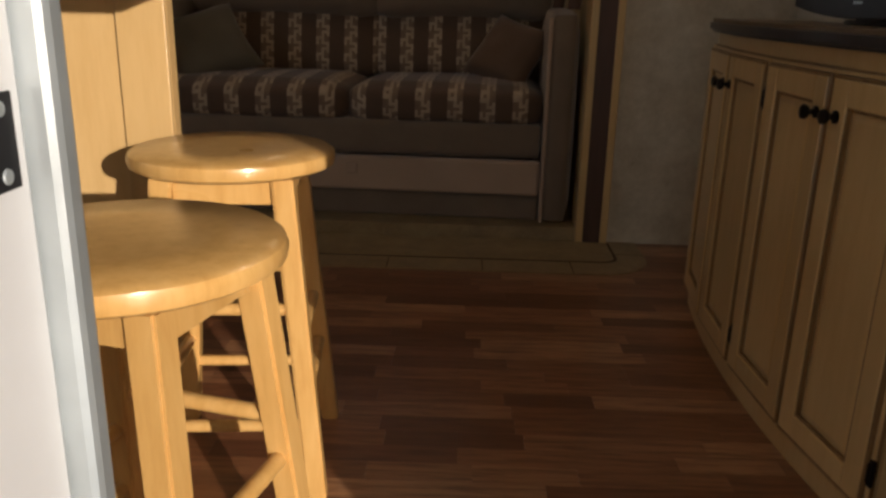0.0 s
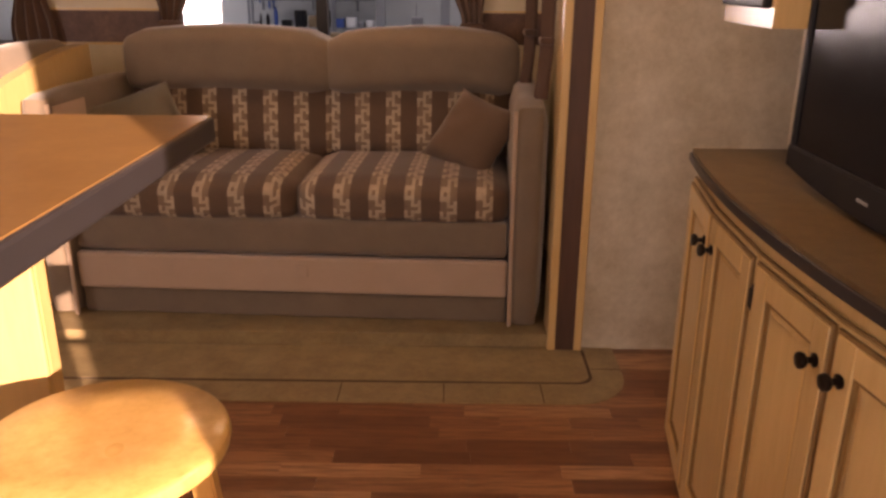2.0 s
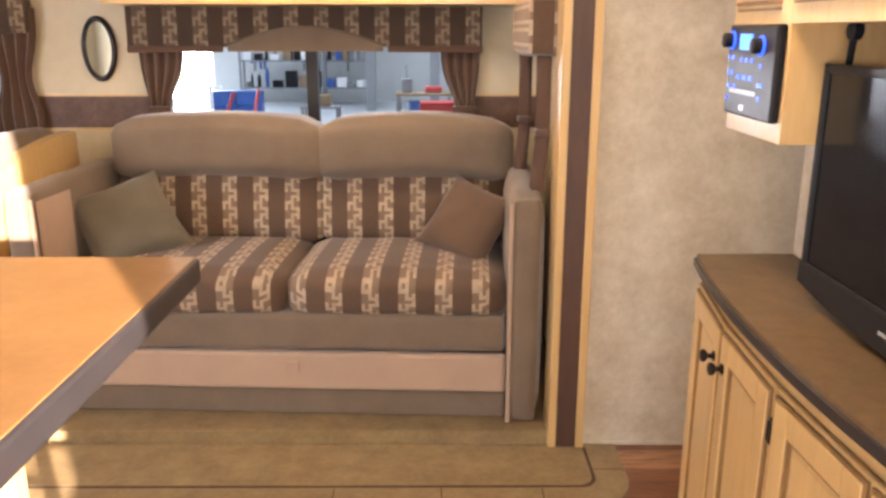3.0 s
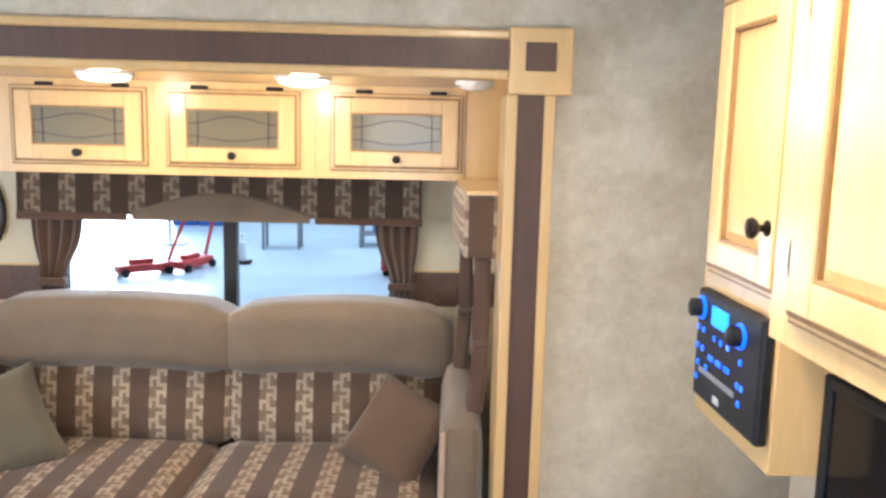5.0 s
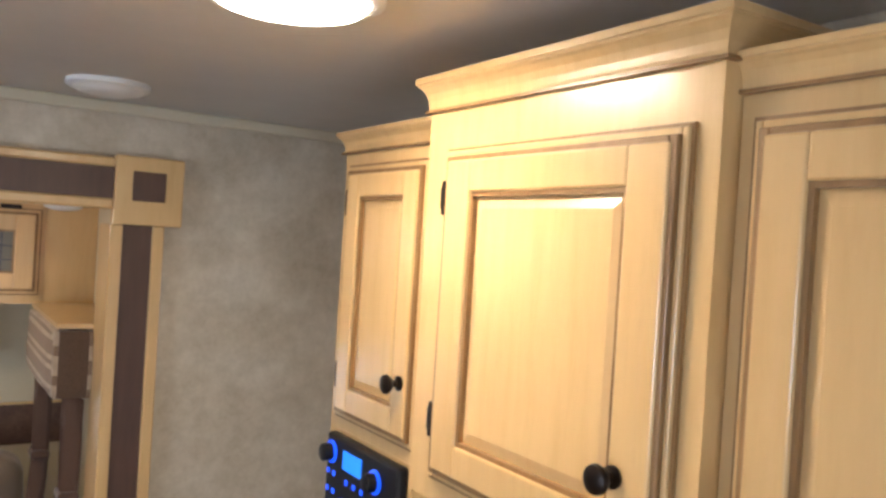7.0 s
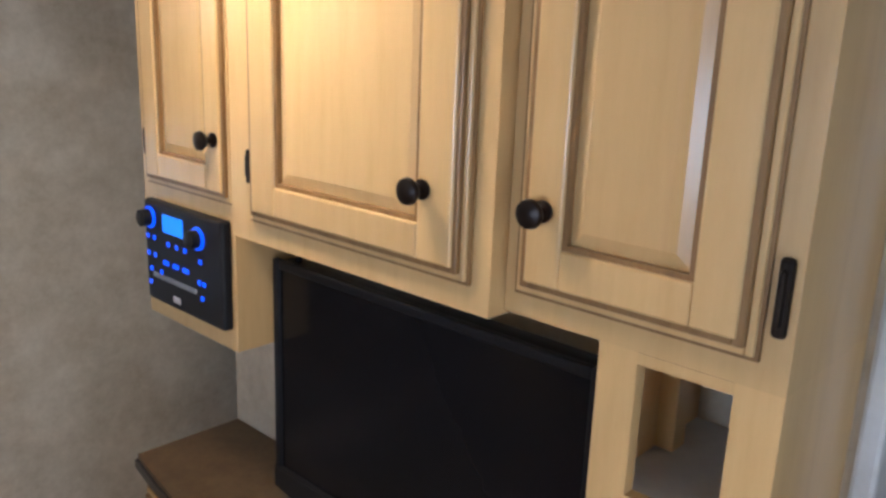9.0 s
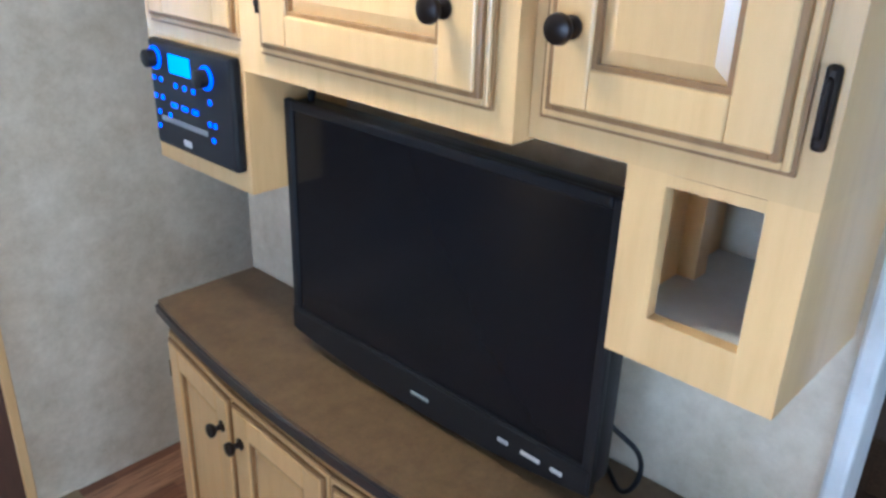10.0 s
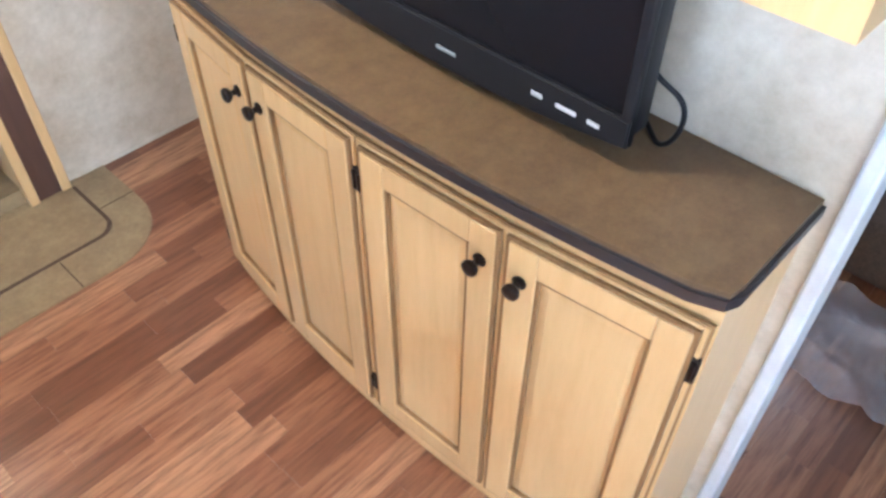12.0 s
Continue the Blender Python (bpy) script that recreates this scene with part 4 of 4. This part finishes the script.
# ---- overhead cabinets of the slide-out ----
def overheads():
    for k, (a, b) in enumerate(((-0.765, -0.155), (-0.154, 0.4), (0.401, 0.93))):
        t = thing("overhead_cabinet", "maple overhead cabinet with a smoked leaded glass door", "cabinet", "overhead cabinets")
        part("body", boxes((a, b, 4.38, SB - 0.001, 1.558, 1.884)), MAPLE, t)
        x0 = (-0.63, -0.1, 0.472)[k]
        w = 0.43
        d = door_parts(t, Matrix.Translation((x0, 4.38, 1.605)), w, 0.235, stile=0.055, rail=0.05, glass=True)
        knob(d, (x0 + w / 2, 4.361, 1.63), (0, -1, 0), 0.015)
        for q in (0.1, 0.36):
            part("hinge", boxes((x0 + q - 0.03, x0 + q + 0.03, 4.366, 4.38, 1.857, 1.87), bevel=0.004), BRONZE, t, "dark bronze hinge")
    t = thing("slide_end_panel", "cream wood end panel beside the overhead cabinets", "panel")
    part("panel", boxes((0.931, 1.089, 4.385, SB - 0.001, 1.535, 1.884)), MAPLE, t)


overheads()


# ---- lamps ----
def puck(x, y, z, r, on, name, label, group=""):
    t = thing(name, label, "ceiling light", group)
    m = Matrix.Translation((x, y, z)) @ Matrix.Rotation(radians(180), 4, "X")
    part("base_ring", lathe([(r, 0), (r, 0.01), (r * 0.93, 0.014), (r * 0.86, 0.014)], 36, m), LENS, t, "white base ring", smooth=True)
    part("lens", lathe([(r * 0.86, 0.012), (r * 0.78, 0.02), (r * 0.5, 0.026), (r * 0.1, 0.028)], 36, m), LAMP_ON if on else LENS, t, "lit lens" if on else "white lens", smooth=True)


puck(-0.183, 4.0, 1.885, 0.085, True, "ceiling_light", "lit round puck light under the slide-out soffit", "slide-out puck lights")
puck(0.409, 4.0, 1.885, 0.085, True, "ceiling_light", "lit round puck light under the slide-out soffit", "slide-out puck lights")
# third soffit puck light, switched off
puck(0.93, 4.0, 1.885, 0.06, False, "ceiling_speaker", "unlit white round fitting in the slide-out soffit")
puck(0.96, 2.46, CEIL_Z, 0.115, True, "ceiling_light", "lit round ceiling light")
puck(0.92, 3.37, CEIL_Z, 0.085, False, "ceiling_vent", "white round ceiling vent")


# ---- bar and stools ----
def bar_table():
    t = thing("bar_table", "tan laminate bar top with dark edge on cream panel", "table")
    zt = 1.1
    x0, x1, y0, y1 = -1.6, 0.213, 1.5, 2.26
    part("edge_band", boxes((x0, x1, y0, y1, zt - 0.042, zt - 0.001), bevel=0.006), EDGE, t, "dark edge band")
    part("top_sheet", boxes((x0 + 0.006, x1 - 0.006, y0 + 0.006, y1 - 0.006, zt - 0.01, zt + 0.0015)), BARTOP, t)
    part("support_panel", boxes((-1.5, -0.113, 2.211, 2.245, 0.0, zt - 0.043)), MAPLE, t, "cream wood support panel")
    part("stile", boxes((-0.22, -0.113, 2.196, 2.21, 0.0, zt - 0.044), bevel=0.003), MAPLE, t)
    part("stile", boxes((-0.85, -0.75, 2.196, 2.21, 0.0, zt - 0.044), bevel=0.003), MAPLE, t)
    part("rail", boxes((-0.749, -0.221, 2.196, 2.21, 0.93, zt - 0.044), bevel=0.003), MAPLE, t)
    part("rail", boxes((-0.749, -0.221, 2.196, 2.21, 0.0, 0.1), bevel=0.003), MAPLE, t)


bar_table()


def leg(bm, a, b, w):
    """A square leg from a to b, slightly tapered, with eased edges."""
    a, b = Vector(a), Vector(b)
    d = b - a
    r = bmesh.ops.create_cube(bm, size=1)
    for v in r["verts"]:
        k = v.co.z + 0.5
        s = w * (0.92 + 0.08 * k)
        p = a + d * k
        v.co = Vector((p.x + v.co.x * s, p.y + v.co.y * s, p.z))
    bmesh.ops.bevel(bm, geom=list({e for v in r["verts"] for e in v.link_edges}), offset=0.004, segments=2, affect="EDGES")
    return bm


SEAT_R, SEAT_Z = 0.192, 0.66


def stool():
    t = thing("bar_stool", "round-seated lacquered beech bar stool", "stool", "bar stools")
    R, Z = SEAT_R, SEAT_Z
    part("seat", lathe([(R * 0.93, Z - 0.034), (R * 0.985, Z - 0.028), (R, Z - 0.017), (R * 0.985, Z - 0.006), (R * 0.94, Z), (R * 0.5, Z + 0.001), (R * 0.05, Z + 0.001)], 48), BEECH, t, "round glossy seat", smooth=True)
    ti, bo = 0.105, 0.158
    for sx in (1, -1):
        for sy in (1, -1):
            part("leg", leg(bmesh.new(), (bo * sx, bo * sy, 0), (ti * sx, ti * sy, Z - 0.034), 0.04), BEECH, t)
    for k in (1, -1):
        part("apron", boxes((-0.088, 0.088, k * ti - 0.009, k * ti + 0.009, Z - 0.085, Z - 0.035), bevel=0.002), BEECH, t)
        part("apron", boxes((k * ti - 0.009, k * ti + 0.009, -0.088, 0.088, Z - 0.085, Z - 0.035), bevel=0.002), BEECH, t)

    def at_z(z):
        return bo + (ti - bo) * z / (Z - 0.034)

    for k in (1, -1):
        for z in (0.15, 0.38):
            q = at_z(z)
            part("rung", rod((-q, k * q, z), (q, k * q, z), 0.012), BEECH, t, smooth=True)
        for z in (0.21, 0.32):
            q = at_z(z)
            part("rung", rod((k * q, -q, z), (k * q, q, z), 0.012), BEECH, t, smooth=True)
    return t


s1 = stool()
s1.matrix_world = pose(0.086, 1.96, 0.0, 0, 0, 5)
s2 = copy_thing(s1, pose(0.125, 1.36, 0.0, 0, 0, -14))


# ---- dinette bench beside the sofa ----
def dinette():
    t = thing("dinette_bench", "dinette bench with a cream wood back and grey cushion top", "bench")
    bm = bmesh.new()
    n = 20
    rows = []
    for k in range(n + 1):
        u = k / n
        y = 3.75 + 0.8 * u
        z = 0.93 + 0.1 * math.sin(u * math.pi * 0.5)
        rows.append([bm.verts.new(p) for p in ((-1.0, y, 0.055), (-1.0, y, z), (-1.06, y, z), (-1.06, y, 0.055))])
    for a, b in zip(rows, rows[1:]):
        for i in range(4):
            bm.faces.new((a[i], b[i], b[(i + 1) % 4], a[(i + 1) % 4]))
    bm.faces.new(rows[0])
    bm.faces.new(rows[-1][::-1])
    part("back_panel", bm, MAPLE, t, "cream wood bench back")
    part("back_cushion", cushion(bmesh.new(), -1.2, -1.062, 3.78, 4.55, 0.5, 1.04, 0.05, 0.02), TAUPE, t, smooth=True)
    part("seat_cushion", cushion(bmesh.new(), -1.6, -1.1, 3.76, 4.55, 0.4, 0.52, 0.04, 0.01), TAUPE, t, smooth=True)
    part("seat_box", boxes((-1.58, -1.062, 3.78, 4.55, 0.056, 0.4)), MAPLE, t)


dinette()


# ---- floor inlay in front of the slide-out ----
def inlay():
    def shape(x1, y0, y1, r):
        pts = [(-2.55, y0), ]
        for k in range(9):
            a = -math.pi / 2 + math.pi / 2 * k / 8
            pts.append((x1 - r + r * math.cos(a), y0 + r + r * math.sin(a)))
        return pts + [(x1, y1), (-2.55, y1)]

    t = tagged(new("floor_inlay"), "tan stone-look vinyl inlay with a dark inner line", "", "", "structure")
    part("border", prism(shape(1.23, 3.215, SW - 0.001, 0.2), -0.002, 0.004), VINYL, t)
    part("inner_line", prism(shape(1.12, 3.348, SW - 0.033, 0.06), 0.002, 0.0052), CARPET, t, "dark inner line")
    part("field", prism(shape(1.108, 3.36, SW - 0.034, 0.055), 0.003, 0.0065), VINYL, t)
    for x in (0.25, 0.6, 0.93):
        part("joint", boxes((x, x + 0.004, 3.217, 3.343, 0.003, 0.0046)), CARPET, t)
    part("joint", boxes((1.122, 1.228, 3.46, 3.464, 0.003, 0.0046)), CARPET, t)


inlay()


# ---- beyond the partition ----
def passage():
    t = thing("carpeted_step", "dark brown carpeted step up to the bedroom", "step")
    part("tread", boxes((2.42, 3.29, 0.76, 3.6, 0.0, 0.19), bevel=0.015), CARPET, t)
    part("tread", boxes((2.72, 3.29, 0.76, 3.6, 0.19, 0.38), bevel=0.015), CARPET, t)
    bm = bmesh.new()
    n = 60
    vs = {}
    for side in (0, 1):
        for i in range(n + 1):
            for j in range(n + 1):
                x = 1.99 + 0.36 * i / n
                y = 1.2 + 0.6 * j / n + 0.04 * math.sin(i * 0.13)
                base = 0.006 if x < 2.36 else 0.2 if x > 2.44 else 0.006 + 0.194 * (x - 2.36) / 0.08
                p = Vector((x * 7, y * 7, 0.3))
                z = base + 0.05 * max(0.0, 0.45 - abs(noise.noise(p))) ** 2 * 4 + 0.03 * max(0.0, 0.4 - abs(noise.noise(p * 2.7)))
                vs[side, i, j] = bm.verts.new((x - (0.02 if base > 0.01 and base < 0.2 else 0), y, z + 0.001 * side))
        for i in range(n):
            for j in range(n):
                bm.faces.new([vs[side, a, b] for a, b in ((i, j), (i + 1, j), (i + 1, j + 1), (i, j + 1))])
    ob = part("plastic_sheet", bm, FILM)
    tagged(ob, "crumpled clear plastic sheet over the step and floor", "plastic sheet")


passage()


# ---- entry doorway ----
def entry():
    t = tagged(new("door_frame"), "white entry door frame with a black strike plate", "door frame", "", "structure")
    part("jamb", boxes((0.352, 0.372, 0.56, 0.742, -0.7, 1.95), bevel=0.003), WHITE, t, "white jamb")
    part("jamb", boxes((1.078, 1.095, 0.56, 0.742, -0.7, 1.95), bevel=0.003), WHITE, t)
    part("inner_flange", boxes((0.33, 0.383, 0.742, 0.757, -0.08, 1.99), bevel=0.004), ALU, t, "grey metal flange")
    part("inner_flange", boxes((1.068, 1.12, 0.742, 0.757, -0.08, 1.99), bevel=0.004), ALU, t)
    part("head", boxes((0.372, 1.078, 0.56, 0.742, 1.933, 1.95), bevel=0.003), WHITE, t)
    p = part("strike_plate", boxes((0.372, 0.3735, 0.716, 0.733, 0.868, 0.9), bevel=0.0005), BLACK, t, "black strike plate")
    for z in (0.873, 0.895):
        part("screw", lathe([(0.0028, 0), (0.0025, 0.0008), (0.001, 0.001)], 10, Matrix.Translation((0.3735, 0.7245, z)) @ Matrix.Rotation(radians(90), 4, "Y")), ALU, p)


entry()

# ---- the workshop outside ----
GZ = -0.72
setting("ground", boxes((-400, 400, -400, 400, GZ - 0.5, GZ)), CONCRETE, "pale concrete workshop floor")


def workshop():
    yb = 27.0
    setting("workshop_wall", boxes((-6.6, 14, yb, yb + 0.2, GZ, 6), (-14, -11.5, yb, yb + 0.2, GZ, 6), (-11.5, -6.6, yb, yb + 0.2, 4.2, 6)), SHOPWALL, "pale workshop wall with an open bay door")
    setting("backdrop", boxes((-30, 8, 62, 62.2, GZ, 16)), DAYGLOW, "bright daylight beyond the bay door")
    # unseen roof and walls, added to block sun and sky from the workshop
    setting("workshop_roof", boxes((-14.2, 14.2, 0.3, yb + 0.2, 6, 6.1)), SHOPWALL, "unseen workshop roof added to keep sky light out")
    setting("workshop_side_wall", boxes((-14.2, -14, 0.5, yb, GZ, 6), (14, 14.2, 0.5, yb, GZ, 6)), SHOPWALL, "unseen pale workshop side walls added to keep daylight out")
    setting("workshop_front_wall", boxes((-14.2, -2.75, 0.3, 0.48, GZ, 6), (3.45, 14.2, 0.3, 0.48, GZ, 6), (-2.75, 3.45, 0.3, 0.48, 2.25, 6)), SHOPWALL, "unseen wall added round the trailer to keep sun out of the workshop")
    rnd = random.Random(4)
    for k, (x0, w, h) in enumerate(((-5.4, 2.3, 2.2), (-2.9, 1.5, 2.2))):
        t = thing("storage_rack", "steel storage rack crowded with parts", "rack", "workshop racks")
        y = 25.6
        for px in (x0, x0 + w):
            for py in (y, y + 0.5):
                part("post", boxes((px - 0.03, px + 0.03, py - 0.03, py + 0.03, GZ, GZ + h)), STEEL, t)
        for z in (0.5, 1.3, 2.1):
            part("shelf", boxes((x0, x0 + w, y - 0.04, y + 0.54, GZ + z, GZ + z + 0.04)), STEEL, t)
        for z in (0.54, 1.34, 2.14):
            x = x0 + 0.08
            while x < x0 + w - 0.2:
                ww, hh = rnd.uniform(0.08, 0.34), rnd.uniform(0.12, 0.55)
                mat = rnd.choice((BLUE, STEEL, BENCHWOOD, WHITE, BLACK, BLACK, STEEL, STEEL))
                if rnd.random() < 0.5:
                    b = boxes((x, x + ww, y + 0.05, y + 0.4, GZ + z, GZ + z + hh), bevel=0.012)
                    nm, lb, ct = "parts_box", "small parts box on the rack", "box"
                else:
                    b = lathe([(ww * 0.4, 0), (ww * 0.42, hh * 0.8), (ww * 0.2, hh), (ww * 0.15, hh * 1.1)], 12, Matrix.Translation((x + ww / 2, y + 0.2, GZ + z)))
                    nm, lb, ct = "can", "round can on the rack", "can"
                tagged(part(nm, b, mat, smooth=True), lb, ct, "rack contents")
                x += ww + rnd.uniform(0.03, 0.12)
    for x in (-1.35, 0.45):
        setting("pillar", boxes((x - 0.13, x + 0.13, 24.0, 24.26, GZ, 6), bevel=0.01), STEEL, "dark steel workshop pillar")
    t = thing("tool_board", "pale wall board hung with dark hand tools", "tool board")
    part("board", boxes((-5.6, -1.7, yb - 0.04, yb - 0.001, 0.1, 2.3)), SHOPWALL, t)
    for k in range(46):
        x, z = rnd.uniform(-5.4, -1.9), rnd.uniform(0.5, 2.2)
        w, h = rnd.uniform(0.025, 0.09), rnd.uniform(0.12, 0.42)
        b = boxes((x - w / 2, x + w / 2, yb - 0.08, yb - 0.041, z - h, z), (x - w, x + w, yb - 0.1, yb - 0.041, z - h * 0.3, z), bevel=0.008)
        part("hand_tool", b, rnd.choice((BLACK, STEEL, STEEL, BENCHWOOD, BLUE)), t)
    bx, by = -0.35, 18.3
    t = thing("workbench", "pale wooden workbench on dark steel legs", "workbench")
    part("top", boxes((bx, bx + 1.2, by, by + 0.65, GZ + 0.84, GZ + 0.9), bevel=0.01), BENCHWOOD, t)
    part("lower_shelf", boxes((bx + 0.04, bx + 1.16, by + 0.04, by + 0.6, GZ + 0.25, GZ + 0.29)), STEEL, t)
    for px in (bx + 0.05, bx + 1.15):
        for py in (by + 0.05, by + 0.6):
            part("leg", boxes((px - 0.04, px + 0.04, py - 0.04, py + 0.04, GZ, GZ + 0.84)), STEEL, t)
    b = boxes((bx + 0.12, bx + 0.36, by + 0.2, by + 0.4, GZ + 0.9, GZ + 1.2), (bx + 0.2, bx + 0.24, by + 0.28, by + 0.32, GZ + 1.2, GZ + 1.5), bevel=0.02)
    tagged(part("battery_charger", b, STEEL), "grey metal charger standing on the workbench", "charger")
    tagged(part("tool_tray", boxes((bx + 0.62, bx + 1.0, by + 0.2, by + 0.45, GZ + 0.9, GZ + 1.03), bevel=0.03), RED), "red tool tray on the workbench", "tray")
    tagged(part("bucket", lathe([(0.17, 0), (0.2, 0.42), (0.21, 0.43), (0.19, 0.43)], 20, Matrix.Translation((bx + 0.45, by + 0.3, GZ + 0.29))), BLUE, smooth=True), "blue bucket under the workbench", "bucket")
    t = thing("side_table", "low steel table on thin legs", "table")
    part("top", boxes((-2.3, -1.5, 17.8, 18.3, GZ + 0.62, GZ + 0.66)), STEEL, t)
    for px in (-2.26, -1.54):
        for py in (17.84, 18.26):
            part("leg", boxes((px - 0.025, px + 0.025, py - 0.025, py + 0.025, GZ, GZ + 0.62)), STEEL, t)
    tagged(part("cardboard_box", boxes((-2.1, -1.7, 17.9, 18.2, GZ + 0.66, GZ + 0.9), bevel=0.008), BENCHWOOD), "brown box on the low table", "box")
    t = thing("bottle_jack", "small black and white upright jack", "jack")
    part("foot_plate", boxes((-2.45, -2.15, 15.9, 16.15, GZ, GZ + 0.06), bevel=0.015), BLACK, t)
    part("column", lathe([(0.07, 0.06), (0.07, 0.4), (0.04, 0.42), (0.04, 0.55)], 16, Matrix.Translation((-2.3, 16.02, GZ))), WHITE, t, smooth=True)
    t = thing("support_stand", "white steel support stand", "stand")
    part("base_plate", boxes((-4.6, -3.95, 18.1, 18.5, GZ, GZ + 0.05), bevel=0.01), WHITE, t)
    part("post", boxes((-4.32, -4.24, 18.26, 18.34, GZ + 0.05, GZ + 1.0)), WHITE, t)
    part("cross_head", boxes((-4.52, -4.04, 18.26, 18.34, GZ + 1.0, GZ + 1.06)), WHITE, t)
    for x, z in ((-5.2, 0), (-4.55, 0), (-5.2, 0.36), (-4.55, 0.36)):
        b = boxes((x, x + 0.6, 21.6, 22.0, GZ + z, GZ + z + 0.32), (x - 0.02, x + 0.62, 21.58, 22.02, GZ + z + 0.32, GZ + z + 0.355), bevel=0.015)
        tagged(part("crate", b, BLUE), "blue plastic crate stacked on the workshop floor", "crate", "crates")
    for x, y, rz in ((-3.62, 14.8, 35), (-3.02, 15.4, 70)):
        t = thing("floor_jack", "red trolley jack with a raised handle", "jack", "jacks")
        part("chassis", boxes((-0.5, 0.4, -0.16, 0.16, 0.06, 0.2), bevel=0.03), RED, t)
        part("arm", boxes((-0.3, 0.1, -0.07, 0.07, 0.2, 0.28), bevel=0.02), RED, t)
        part("handle", rod((0.35, 0, 0.2), (0.75, 0, 1.15), 0.03), RED, t)
        for wx in (-0.4, 0.3):
            for wy in (-0.18, 0.18):
                part("wheel", lathe([(0.07, -0.03), (0.07, 0.03)], 16, Matrix.Translation((wx, wy, 0.07)) @ Matrix.Rotation(radians(90), 4, "X")), BLACK, t)
        t.matrix_world = pose(x, y, GZ, 0, 0, rz)
    t = thing("tool_chest", "red tool chest on castors", "tool chest")
    part("chest", boxes((0.25, 0.85, 14.9, 15.4, GZ + 0.1, GZ + 1.0), bevel=0.02), RED, t)
    for k in range(4):
        part("drawer", boxes((0.29, 0.81, 14.88, 14.9, GZ + 0.16 + 0.2 * k, GZ + 0.33 + 0.2 * k), bevel=0.006), RED, t)
    for wx in (0.33, 0.77):
        for wy in (15.0, 15.3):
            part("castor", lathe([(0.05, -0.02), (0.05, 0.02)], 14, Matrix.Translation((wx, wy, GZ + 0.05)) @ Matrix.Rotation(radians(90), 4, "X")), BLACK, t)


workshop()


# ---- floor strips ----
def planks():
    rnd = random.Random(7)
    mats = mesh_of("plank", boxes((-0.5, 0.5, -0.5, 0.5, -0.5, 0.5)), PLANK)
    near, far = [], []
    w = 0.066
    y, row = 0.76, 0
    while y < SW - 0.001:
        x = -2.6 + rnd.uniform(-0.4, 0.0)
        while x < 3.29:
            ln = rnd.choice((0.22, 0.31, 0.4, 0.47))
            x0, x1 = max(x, -2.6), min(x + ln, 3.3)
            y1 = min(y + w, SW - 0.001)
            if x1 - x0 > 0.02:
                inlaid = y > 3.36 and x1 < 1.0
                if not inlaid:
                    (near if (-0.35 < (x0 + x1) / 2 < 1.35 and 1.75 < y < 3.62) or (1.5 < x0 < 2.1 and 1.5 < y < 2.1) else far).append((x0, x1, y, y1))
            x += ln
        y += w
        row += 1
    gap = 0.0006
    for x0, x1, y0, y1 in near[:300]:
        ob = new("plank", mats)
        ob.parent = floor
        ob.location = ((x0 + x1) / 2, (y0 + y1) / 2, -0.0015)
        ob.scale = (x1 - x0 - gap, y1 - y0 - gap, 0.003)
    verts, faces = [], []
    for x0, x1, y0, y1 in near[300:] + far:
        b = len(verts)
        x1, y1 = x1 - gap, y1 - gap
        verts += [(x0, y0, 0), (x1, y0, 0), (x1, y1, 0), (x0, y1, 0), (x0, y0, -0.003), (x1, y0, -0.003), (x1, y1, -0.003), (x0, y1, -0.003)]
        faces += [(b, b + 1, b + 2, b + 3), (b, b + 4, b + 5, b + 1), (b + 1, b + 5, b + 6, b + 2), (b + 2, b + 6, b + 7, b + 3), (b + 3, b + 7, b + 4, b)]
    me = bpy.data.meshes.new("plank_field")
    me.from_pydata(verts, [], faces)
    me.materials.append(PLANK)
    ob = new("plank_field", me)
    ob.parent = floor
    ob["kind"] = "stuff"


planks()
